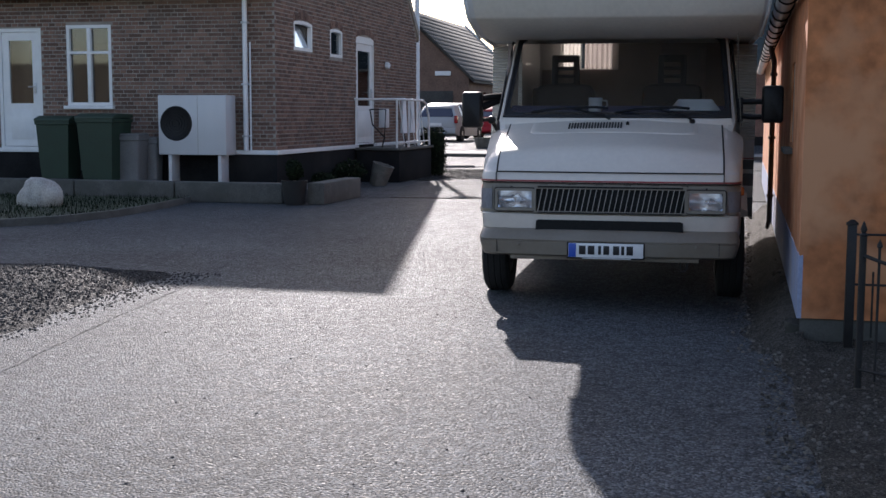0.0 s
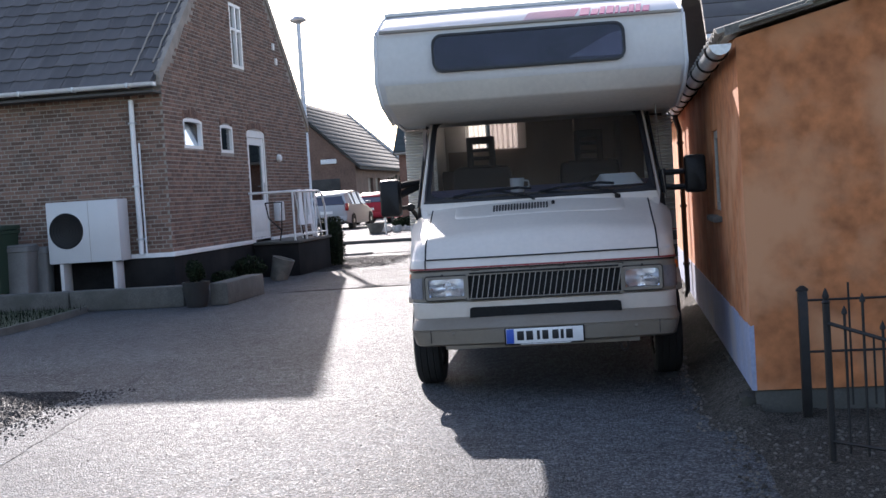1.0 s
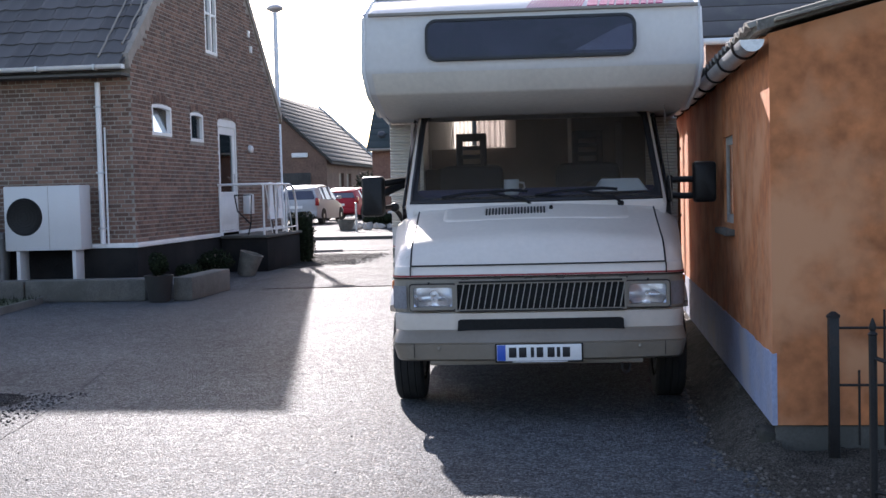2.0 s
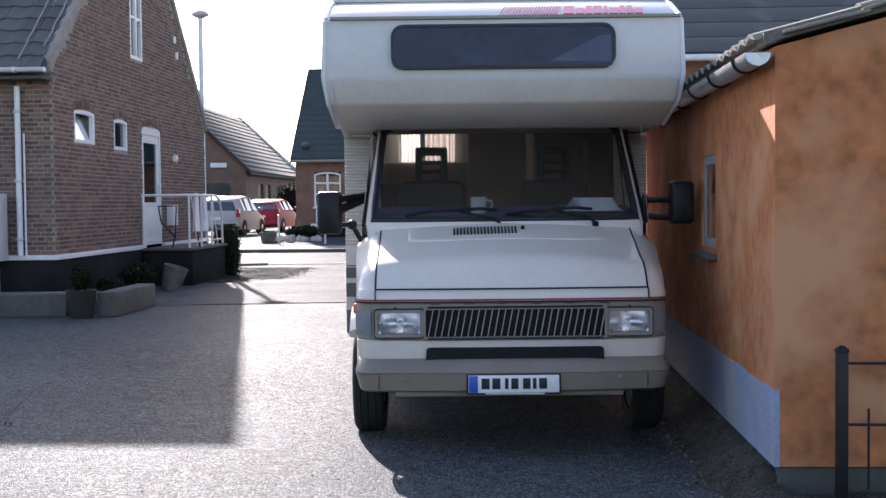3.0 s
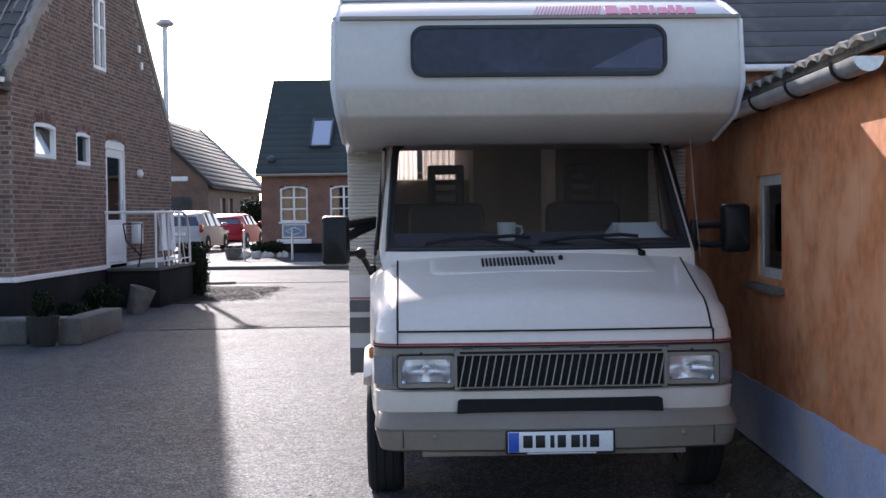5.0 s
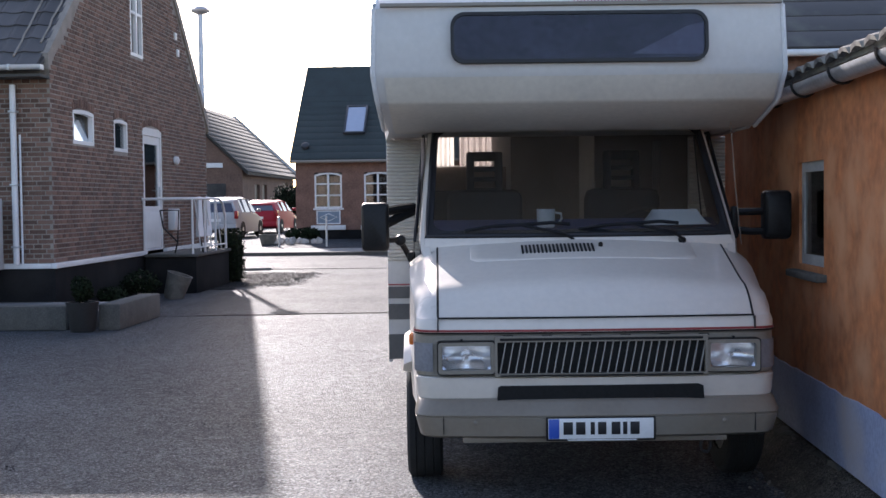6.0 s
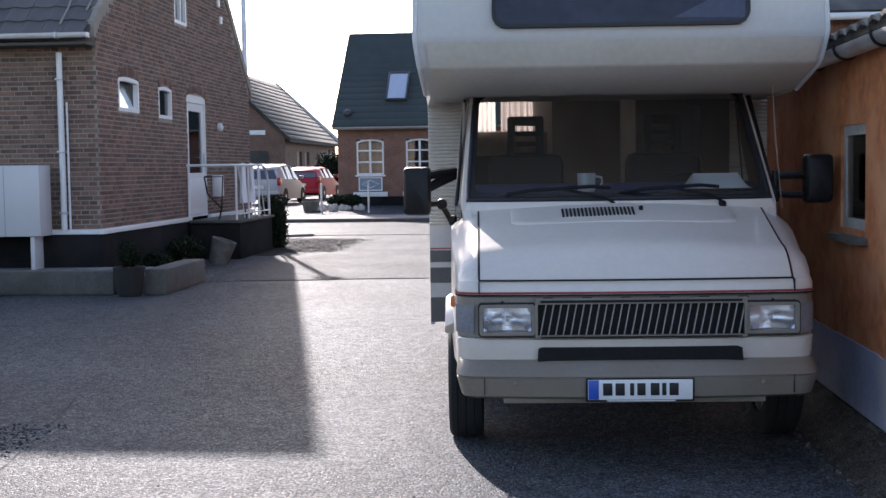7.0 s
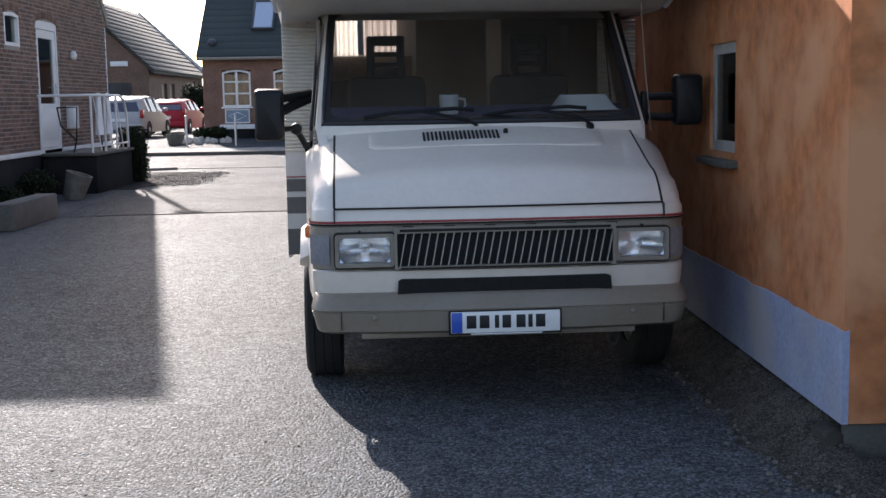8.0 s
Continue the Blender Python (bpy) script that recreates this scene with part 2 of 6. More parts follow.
BINGREY2 = material("black_planter_plastic", (0.02, 0.02, 0.02), 0.6, var=0.2, scale=6)
BINGREY = material("grey_bin_plastic", (0.15, 0.145, 0.14), 0.6, var=0.15, scale=4)
HPWHITE = material("white_enamelled_sheet", (0.56, 0.56, 0.56), 0.4, var=0.04, scale=2)
GRASSDIRT = material("mossy_lawn_soil", (0.035, 0.045, 0.02), 0.95, var=0.4, scale=5, fine=60, bump=0.01)
LEAF = material("dark_green_leaf", (0.011, 0.018, 0.008), 0.85, spec=0.15, var=0.35, scale=9, per="island")
BOULDER = material("pale_granite_boulder", (0.42, 0.39, 0.35), 0.9, var=0.25, scale=6, fine=50, bump=0.006)
TERRA = material("grey_planter_concrete", (0.135, 0.128, 0.112), 0.9, var=0.25, scale=7, fine=60, bump=0.003)
SILVERCAR = material("silver_car_paint", (0.42, 0.43, 0.44), 0.5, metal=0.0, var=0.03, spec=0.3)
REDCAR = material("red_car_paint", (0.4, 0.02, 0.035), 0.5, var=0.05, spec=0.3)
TAILRED = material("red_lamp_lens", (0.35, 0.015, 0.02), 0.2, var=0.05)
ROOFFRAME = material("dark_grey_roof_metal", (0.045, 0.05, 0.056), 0.5, var=0.1, scale=6)
SLATEROOF = material("dark_green_grey_roofing", (0.03, 0.043, 0.043), 0.85, var=0.18, scale=2, fine=30)
BLUEPANEL = material("grey_blue_painted_board", (0.2, 0.26, 0.33), 0.6, var=0.08)
FARBRICK = material("far_brick_wall", (0.21, 0.115, 0.085), 0.9, var=0.2, scale=3, fine=18, bump=0.003)
BARNWALL = material("brown_brick_barn_wall", (0.165, 0.1, 0.074), 0.9, var=0.2, scale=2, fine=14, bump=0.003)
BARNROOF = material("weathered_barn_roof_tile", (0.075, 0.07, 0.063), 0.85, var=0.25, scale=2, fine=20, per="island")
LICHEN = material("lichen_grey_cement_tile", (0.14, 0.13, 0.115), 0.9, var=0.35, scale=9, fine=60, bump=0.005, stain=(0.24, 0.225, 0.18))
# dimness of rooms and eaves is put into this dark colour
SHADEDARK = material("shade_dark_fill", (0.08, 0.076, 0.07), 0.9, var=0.1)


# ---- mesh helpers ----
def finish(name, bm, mat, angle=38):
    bmesh.ops.recalc_face_normals(bm, faces=bm.faces)
    me = bpy.data.meshes.new(name)
    bm.to_mesh(me)
    bm.free()
    me.materials.append(mat)
    me.shade_smooth()
    me.set_sharp_from_angle(angle=radians(angle))
    return me


def part(name, bm, mat, parent=None, label="", angle=38):
    ob = new(name, finish(name, bm, mat, angle))
    ob.parent = parent
    if label:
        tagged(ob, label)
    return ob


def thing(name, m, label, category, group="", kind=""):
    ob = new(name)
    ob.matrix_world = m
    return tagged(ob, label, category, group, kind)


def structure(name, bm, mat, label, angle=38):
    ob = new(name, finish(name, bm, mat, angle))
    return tagged(ob, label, kind="structure")


def box(bm, x0, x1, y0, y1, z0, z1, bev=0.0, m=None):
    vs = [bm.verts.new((x, y, z)) for x in (x0, x1) for y in (y0, y1) for z in (z0, z1)]
    fs = [bm.faces.new([vs[i] for i in f]) for f in ((0, 1, 3, 2), (4, 6, 7, 5), (0, 4, 5, 1), (2, 3, 7, 6), (0, 2, 6, 4), (1, 5, 7, 3))]
    if m is not None:
        bmesh.ops.transform(bm, matrix=m, verts=vs)
    if bev:
        edges = list({e for f in fs for e in f.edges})
        bmesh.ops.bevel(bm, geom=edges, offset=bev, segments=2, affect="EDGES", profile=0.5)
    return bm


def boxed(*a, **k):
    return box(bmesh.new(), *a, **k)


def loft(bm, rings, closed=True, caps=True):
    """Skin through rings of equally many points."""
    vr = [[bm.verts.new(p) for p in r] for r in rings]
    n = len(vr[0])
    for a, b in zip(vr, vr[1:]):
        for i in range(n if closed else n - 1):
            j = (i + 1) % n
            bm.faces.new((a[i], a[j], b[j], b[i]))
    if caps and closed:
        bm.faces.new(vr[0])
        bm.faces.new(vr[-1][::-1])
    return bm


def tube(bm, pts, r, seg=8, caps=True, closed=False):
    pts = [Vector(p) for p in pts]
    rings = []
    for i, p in enumerate(pts):
        a = pts[i - 1] if i or closed else p
        b = pts[(i + 1) % len(pts)] if i < len(pts) - 1 or closed else p
        d = (b - a).normalized()
        side = d.cross(Vector((0, 0, 1)) if abs(d.z) < 0.9 else Vector((0, 1, 0))).normalized()
        up = side.cross(d)
        rings.append([p + r * (math.cos(t) * side + math.sin(t) * up) for t in [2 * math.pi * k / seg for k in range(seg)]])
    if closed:
        rings.append(rings[0])
    return loft(bm, rings, True, caps and not closed)


def prism(bm, pts, axis, a, b, bev=0.0):
    """Polygon pts in the two other axes, drawn out along axis from a to b."""
    def at(p, c):
        return {"x": (c, p[0], p[1]), "y": (p[0], c, p[1]), "z": (p[0], p[1], c)}[axis]
    lo, hi = [bm.verts.new(at(p, a)) for p in pts], [bm.verts.new(at(p, b)) for p in pts]
    fs = [bm.faces.new(lo), bm.faces.new(hi[::-1])]
    n = len(pts)
    for i in range(n):
        fs.append(bm.faces.new((lo[i], lo[(i + 1) % n], hi[(i + 1) % n], hi[i])))
    if bev:
        bmesh.ops.bevel(bm, geom=list({e for f in fs for e in f.edges}), offset=bev, segments=2, affect="EDGES", profile=0.5)
    return bm


def lathe(bm, profile, seg=24, m=None, cap=True):
    """Profile of (radius, height) turned about z, then moved by m."""
    rings = [[Vector((r * math.cos(t), r * math.sin(t), z)) for t in [2 * math.pi * k / seg for k in range(seg)]] for r, z in profile]
    if m is not None:
        rings = [[m @ p for p in ring] for ring in rings]
    return loft(bm, rings, True, cap)


def rounded(x0, x1, z0, z1, r, n=5):
    """Outline of a rectangle with rounded corners."""
    out = []
    for cx, cz, a in ((x1 - r, z1 - r, 0), (x0 + r, z1 - r, 90), (x0 + r, z0 + r, 180), (x1 - r, z0 + r, 270)):
        out += [(cx + r * math.cos(radians(a + 90 * k / n)), cz + r * math.sin(radians(a + 90 * k / n))) for k in range(n + 1)]
    return out


def ringframe(bm, outer, inner, y0, y1):
    """Frame between two outlines in the x-z plane, from y0 to y1."""
    rings = [[(x, y, z) for x, z in o] for o, y in ((outer, y0), (outer, y1), (inner, y1), (inner, y0), (outer, y0))]
    return loft(bm, rings, True, False)


def turn_x(d):
    return Matrix.Rotation(radians(d), 4, "X")


def turn_y(d):
    return Matrix.Rotation(radians(d), 4, "Y")


def turn_z(d):
    return Matrix.Rotation(radians(d), 4, "Z")


# ---- ground, road and pavement ----
bm = bmesh.new()
box(bm, -300, 300, -120, 500, -0.5, 0.0)
structure("ground", bm, ASPHALT, "worn grey asphalt yard with fine crushed stone grain")
bm = bmesh.new()
box(bm, -120, 120, 22.2, 29.3, -0.1, 0.012)
structure("road", bm, ROAD, "pale worn asphalt village road crossing behind the yard")
bm = bmesh.new()
box(bm, -120, 120, 29.52, 32.6, -0.1, 0.1, 0.01)
structure("pavement", bm, SLAB, "pale concrete pavement along the far side of the road")
bm = bmesh.new()
box(bm, -120, 120, 29.28, 29.52, -0.1, 0.115, 0.015)
structure("kerb", bm, CONCRETE, "grey granite kerb between road and pavement")
bm = bmesh.new()
prism(bm, [(32.6, -0.1), (110, -0.1), (110, 0.28), (36.2, 0.28), (34.0, 0.16), (32.6, 0.1)], "x", -120, 120)
structure("forecourt", bm, ROAD, "raised pale asphalt forecourt beyond the pavement")


def patch(name, outline, z, mat, label, wob=0.12, n=14):
    """Flat patch of ground with an uneven edge."""
    b = bmesh.new()
    pts = []
    for p, q in zip(outline, outline[1:] + outline[:1]):
        d = (Vector(q) - Vector(p))
        nrm = Vector((d.y, -d.x)).normalized()
        for k in range(n):
            f = k / n
            c = Vector(p) + d * f
            o = wob * math.sin(math.pi * f) ** 0.5 * (noise.noise((c.x * 1.7, c.y * 1.7, 1.0)) + 0.3 * noise.noise((c.x * 4, c.y * 4, 4.0)))
            pts.append(tuple(c + nrm * o))
    prism(b, pts, "z", -0.05, z)
    return structure(name, b, mat, label)


def grit(name, mat, label, n, place, lo, hi, seed, z=0.004):
    """Loose stones as one joined mesh; place(rnd) gives a spot."""
    rnd = random.Random(seed)
    v, f = [], []
    for _ in range(n):
        x, y = place(rnd)
        r, h = rnd.uniform(lo, hi), z(x, y) if callable(z) else z
        a = rnd.uniform(0, 6.3)
        k = len(v)
        v += [(x + r * rnd.uniform(0.7, 1.2) * math.cos(a + t), y + r * rnd.uniform(0.7, 1.2) * math.sin(a + t), h) for t in (0, 1.57, 3.14, 4.71)]
        v += [(x + r * 0.55 * math.cos(a + t), y + r * 0.55 * math.sin(a + t), h + r * rnd.uniform(0.5, 0.9)) for t in (0.3, 1.9, 3.4, 5.0)]
        f += [(k + 4, k + 5, k + 6, k + 7)] + [(k + q, k + (q + 1) % 4, k + 4 + (q + 1) % 4, k + 4 + q) for q in range(4)]
    me = bpy.data.meshes.new(name)
    me.from_pydata(v, [], f)
    me.materials.append(mat)
    return tagged(new(name, me), label, "gravel", kind="stuff")




def gravel_z(x, y):
    """Surface of the gravel heap: a low mound that thins out to a ragged edge."""
    ragged = 0.16 * noise.noise((x * 1.9, y * 1.9, 2.0)) + 0.06 * noise.noise((x * 6, y * 6, 5.0))
    inside = min(-3.62 - 0.125 * (y - 0.1) - x, 1.0 + 0.15 * (-3.7 - x) - y, y + 3.6) + ragged
    k = min(1.0, max(0.0, inside / 0.5))
    mound = math.exp(-((x + 4.5) ** 2 + (y - 0.3) ** 2) / 0.9)
    return -0.006 + 0.016 * min(1.0, max(0.0, inside / 0.08)) + k * (0.085 * mound + 0.012 * noise.noise((x * 3, y * 3, 7.0)) + 0.01)


bm = bmesh.new()
loft(bm, [[(-9.2 + 0.08 * i, -3.8 + 0.08 * j, gravel_z(-9.2 + 0.08 * i, -3.8 + 0.08 * j)) for j in range(72)] for i in range(78)], False, False)
structure("gravel_bed", bm, GRAVEL, "low heap of loose dark gravel beside the asphalt")
bm = bmesh.new()
seam = [(-2.6, -3.8), (-2.77, -2.81), (-2.9, -2.1), (-3.04, -1.23), (-3.15, -0.4), (-3.29, 0.47), (-3.5, 1.6), (-3.8, 2.9)]
tube(bm, [(a[0] + (b[0] - a[0]) * k / 8 + 0.02 * noise.noise((a[1] + k * 0.4, 1.0, 3.0)), a[1] + (b[1] - a[1]) * k / 8, -0.002) for a, b in zip(seam, seam[1:]) for k in range(8)], 0.007, 6)
structure("asphalt_seam", bm, APRON, "worn seam between two layings of asphalt")
patch("gravel_verge", [(-6.3, 16.2), (-5.3, 15.6), (-4.7, 17.6), (-4.5, 20.4), (-5.4, 21.0), (-7.0, 21.1)], 0.006, GRAVEL, "dark gravel verge at the foot of the street lamp", 0.3, 40)
bm = bmesh.new()
heap = random.Random(78)
rows = []
for k in range(142):
    y, up = -1.24 + 0.07 * k, min(1.0, k / 7)
    rows.append([(1.255, y, up * (0.155 + 0.03 * noise.noise((k * 0.21, 7, 0)))), (1.16, y, up * (0.115 + 0.05 * noise.noise((k * 0.27, 3, 0)) + heap.uniform(0, 0.015))), (1.09 + heap.uniform(-0.01, 0.01), y, up * (0.06 + heap.uniform(0, 0.018))), (1.02, y, up * (0.014 + heap.uniform(0, 0.01))), (0.93 + 0.09 * noise.noise((k * 0.31, 2, 0)), y, -0.003)])
loft(bm, rows, False, False)
structure("dirt_strip", bm, DIRT, "gritty soil banked along the foot of the wall")
bm = bmesh.new()
bank = random.Random(77)
loft(bm, [[(1.08 + 0.05 * k, -1.62 + 0.05 * j + bank.uniform(-0.015, 0.015), -0.006 + 0.05 * max(0.0, j / 12 + 0.25 * noise.noise((k * 0.23, j * 0.3, 5))) ** 1.8 * min(1.0, k / 3) + bank.uniform(0, 0.012)) for j in range(13)] for k in range(46)], False, False)
structure("soil_bank", bm, DIRT, "dark soil and grit heaped at the foot of the end wall")
patch("dirt_corner", [(1.25, -4.4), (1.1, -1.15), (3.5, -1.0), (3.5, -4.4)], 0.006, DIRT, "grit and dead leaves by the gate", 0.12, 40)
grit("loose_gravel", PEBBLES, "dark loose gravel stones scattered over the yard edge", 14000, lambda r: (-3.5 - abs(r.gauss(0, 1)) * 1.9 - 0.25 * math.sin(r.uniform(0, 6)), r.uniform(-3.0, 1.1)), 0.004, 0.013, 4, lambda x, y: max(0.0, gravel_z(x, y)))
grit("verge_gravel", PEBBLES, "dark loose gravel on the verge", 3500, lambda r: (r.uniform(-6.2, -4.3) + r.gauss(0, 0.12), r.uniform(16.3, 20.6) + r.gauss(0, 0.15)), 0.006, 0.017, 5)
SOILSTONES = material("dull_soil_stones", (0.1, 0.09, 0.078), 0.92, var=0.3, scale=9, fine=60, per="island", spec=0.2)
grit("wall_grit", SOILSTONES, "loose stones and grit along the wall foot", 1600, lambda r: (1.16 - abs(r.gauss(0, 0.13)), r.uniform(-1.3, 6.0)), 0.004, 0.016, 6)
grit("gate_grit", SOILSTONES, "loose stones and grit by the gate", 1500, lambda r: (1.0 + abs(r.gauss(0, 0.7)), r.uniform(-4.0, -1.05)), 0.004, 0.015, 7)
grit("yard_grit", PEBBLES, "stray small stones on the asphalt", 260, lambda r: (r.uniform(-4.0, 1.2), r.uniform(-5.5, 10.0)), 0.004, 0.009, 8, 0.0)
bm = bmesh.new()
prism(bm, [(-5.2, 10.43), (6.0, 11.74), (6.0, 22.22), (-5.2, 22.22)], "z", -0.05, 0.003)
structure("driveway_apron", bm, APRON, "smoother paler asphalt apron by the road with a joint line")
bm = bmesh.new()
tube(bm, [(-4.6 + 0.5 * k, 10.5 + 0.115 * k * 0.5 + 0.03 * math.sin(k * 2.3), 0.0) for k in range(21)], 0.012, 6)
structure("asphalt_joint", bm, DIRT, "dark open joint in the asphalt")


# added walls that stay out of view, behind the camera and far right
bm = bmesh.new()
box(bm, -60, 60, -34.3, -34, 0, 4.2)
box(bm, 40, 40.3, -34, 80, 0, 4.2)
structure("boundary_wall", bm, DARKWALL, "plain dark wall added out of view behind and right of the yard")


# ---- brick walls ----
ROW, BLEN, BHT, PROUD = 0.0667, 0.228, 0.054, 0.007


def wall_slab(bm, place, us, top, bottom, thick, holes):
    """Solid wall with openings right through. place(u, d, v) gives the world point; top(u) the height of the upper edge."""
    cuts = sorted(set(us) | {c for h in holes for c in h[:2]})
    for u0, u1 in zip(cuts, cuts[1:]):
        spans, lo = [], bottom
        for h in sorted((h for h in holes if h[0] <= u0 + 1e-6 and h[1] >= u1 - 1e-6), key=lambda h: h[2]):
            spans.append((lo, lo, h[2], h[2]))
            lo = h[3]
        spans.append((lo, lo, top(u0), top(u1)))
        for a0, a1, b0, b1 in spans:
            if max(b0 - a0, b1 - a1) < 1e-4:
                continue
            vs = [bm.verts.new(place(*p)) for p in ((u0, 0, a0), (u1, 0, a1), (u1, 0, b1), (u0, 0, b0), (u0, thick, a0), (u1, thick, a1), (u1, thick, b1), (u0, thick, b0))]
            for f in ((0, 1, 2, 3), (7, 6, 5, 4), (0, 4, 5, 1), (3, 2, 6, 7), (0, 3, 7, 4), (1, 5, 6, 2)):
                bm.faces.new([vs[i] for i in f])
    bmesh.ops.remove_doubles(bm, verts=bm.verts, dist=0.0005)
    return bm


def brick_cells(u0, u1, v0, v1, top, holes):
    """Places (u, v, length) of the bricks of a wall in stretcher and header courses."""
    out, row = [], 0
    v = v0 + 0.006
    while v + BHT < v1:
        head = row % 2
        step = (0.108 if head else BLEN) + 0.012
        u = u0 + (0.0 if head else (0.06 if row % 4 == 0 else 0.18)) - step
        while u < u1:
            a, b = max(u, u0 + 0.001), min(u + step - 0.012, u1 - 0.001)
            u += step
            if b - a < 0.05 or v + BHT > min(top(a), top(b)) - 0.01:
                continue
            pieces = [(a, b)]
            for h in holes:
                if v + BHT > h[2] and v < h[3]:
                    cut = []
                    for p, q in pieces:
                        if q <= h[0] or p >= h[1]:
                            cut.append((p, q))
                        else:
                            cut += [(p, h[0] - 0.004)] if h[0] - p > 0.05 else []
                            cut += [(h[1] + 0.004, q)] if q - h[1] > 0.05 else []
                    pieces = cut
            out += [(p, v, q - p) for p, q in pieces]
        v += ROW
        row += 1
    return out


def brick_points(place, u, v, n, rnd, chip=0.004):
    d = -PROUD - rnd.uniform(-0.002, 0.003)
    s = chip
    return [place(*p) for p in ((u, 0.004, v), (u + n, 0.004, v), (u + n, 0.004, v + BHT), (u, 0.004, v + BHT),
                                (u + s, d, v + s), (u + n - s, d, v + s), (u + n - s, d, v + BHT - s), (u + s, d, v + BHT - s))]


BFACES = ((4, 5, 6, 7), (0, 1, 5, 4), (1, 2, 6, 5), (2, 3, 7, 6), (3, 0, 4, 7))


def lay_bricks(cells, place, parent, single, turn, limit=300):
    """The bricks near the corner become pieces of their own on shared meshes, the rest one joined mesh."""
    rnd = random.Random(5)
    verts, faces, made, shared = [], [], 0, {}
    for u, v, n in cells:
        if made < limit and single(u, v):
            key = round(n, 2)
            if key not in shared:
                me = bpy.data.meshes.new("brick")
                base = brick_points(lambda a, d, b: (a, d, b), 0, 0, key, rnd)
                me.from_pydata(base, [], [f for f in BFACES])
                me.materials.append(BRICK)
                shared[key] = me
            ob = new("brick", shared[key])
            ob.parent = parent
            ob.matrix_basis = Matrix.Translation(place(u, 0, v)) @ turn
            made += 1
        else:
            k = len(verts)
            verts += brick_points(place, u, v, n, rnd)
            faces += [tuple(i + k for i in f) for f in BFACES]
    me = bpy.data.meshes.new("bricks")
    me.from_pydata(verts, [], faces)
    me.materials.append(BRICKS)
    ob = new("bricks", me)
    ob.parent = parent
    tagged(ob, "red-brown bricks in lime mortar joints", kind="stuff")


def casement(name, parent, m, w, h, bars, label, arch=0.0, sill=False, lean=0.0, paint=WHITE):
    """White window in the x-z plane of m, outside at -y: frame, sashes, glazing bars, panes. bars: (columns, row cuts)."""
    top = thing(name, m, label, "window") if parent is None else new(name)
    if parent is not None:
        top.parent, top.matrix_basis = parent, m
        tagged(top, label)
    outer, t = [(0, 0), (w, 0), (w, h), (0, h)], 0.055
    if arch:
        outer = [(0, 0), (w, 0)] + [(w - w * k / 8, h - arch * (1 - 4 * (k / 8) * (1 - k / 8))) for k in range(9)]
    cx, cz = w / 2, h / 2
    inner = [(cx + (x - cx) * (1 - 2 * t / w), cz + (z - cz) * (1 - 2 * t / h)) for x, z in outer]
    part("window_frame", ringframe(bmesh.new(), outer, inner, -0.015, 0.06), paint, top)
    cols, cuts = bars
    xs = [t + (w - 2 * t) * k / cols for k in range(cols + 1)]
    zs = [t] + [h * c for c in cuts] + [h - t]
    for x in xs[1:-1]:
        part("mullion", boxed(x - 0.035, x + 0.035, -0.02, 0.05, t, h - t - arch * 0.1, 0.004), paint, top)
    for z in zs[1:-1]:
        part("glazing_bar", boxed(t, w - t, -0.012, 0.045, z - 0.025, z + 0.025, 0.004), paint, top)
    for x0, x1 in zip(xs, xs[1:]):
        for z0, z1 in zip(zs, zs[1:]):
            p = part("pane", boxed(x0 - 0.006, x1 + 0.006, 0.018, 0.024, z0 - 0.006, z1 + 0.006), FROSTED if lean else PANE, top)
            p.visible_shadow = False
            p.matrix_basis = Matrix.Translation((0, 0.02, 0)) @ turn_x(-lean)
    if sill:
        part("window_sill", boxed(-0.05, w + 0.05, -0.09, 0.04, -0.06, -0.004, 0.008), paint, top)
    return top


# ---- brick house with the gable to the yard ----
GX, FY, BASE, RIDGE_Y, RIDGE_Z, PITCH, REAR_PITCH = -6.57, 10.68, 0.62, 15.1, 7.22, 0.845, 0.905
HOUSE_AT = pose(-0.03, 0, 0.1)
WEST, BACK = -15.0, 19.55


def gable_top(u):
    return RIDGE_Z - (PITCH if u < RIDGE_Y else REAR_PITCH) * abs(u - RIDGE_Y)


def on_gable(u, d, v):
    return Vector((GX - d, u, v))


def on_front(u, d, v):
    return Vector((u, FY + d, v))


house = thing("brick_house", HOUSE_AT, "red-brown brick house with dark tiled roof, white windows and black plinth", "house")
gable_holes = [(11.55, 12.47, 2.32, 2.83), (13.42, 14.14, 2.29, 2.81), (14.99, 16.2, BASE, 2.78), (14.42, 15.12, 3.94, 5.16)]
front_holes = [(-11.69, -10.85, BASE, 2.68), (-10.36, -9.52, 1.36, 2.72)]
bm = wall_slab(bmesh.new(), on_gable, [FY, RIDGE_Y, BACK], gable_top, BASE, 0.3, gable_holes)
gable_wall = part("gable_wall", bm, MORTAR, house)
bm = wall_slab(bmesh.new(), on_front, [WEST, GX - 0.3], lambda u: 3.45, BASE, 0.3, front_holes)
front_wall = part("front_wall", bm, MORTAR, house)
bm = bmesh.new()
box(bm, WEST, WEST + 0.3, FY + 0.3, BACK, 0, 3.3)
box(bm, WEST, GX - 0.3, BACK - 0.3, BACK - 0.002, -0.1, 3.05)
prism(bm, [(FY + 0.3, 3.3), (BACK, 3.05), (RIDGE_Y, RIDGE_Z - 0.1)], "x", WEST, WEST + 0.3)
part("rear_wall", bm, MORTAR, house)
part("inner_floor", boxed(WEST + 0.3, GX - 0.3, FY + 0.3, BACK - 0.3, 0.3, 0.6), SHADEDARK, house)
part("inner_ceiling", boxed(WEST + 0.3, GX - 0.3, FY + 0.3, BACK - 0.3, 2.95, 3.05), SHADEDARK, house)
bm = bmesh.new()
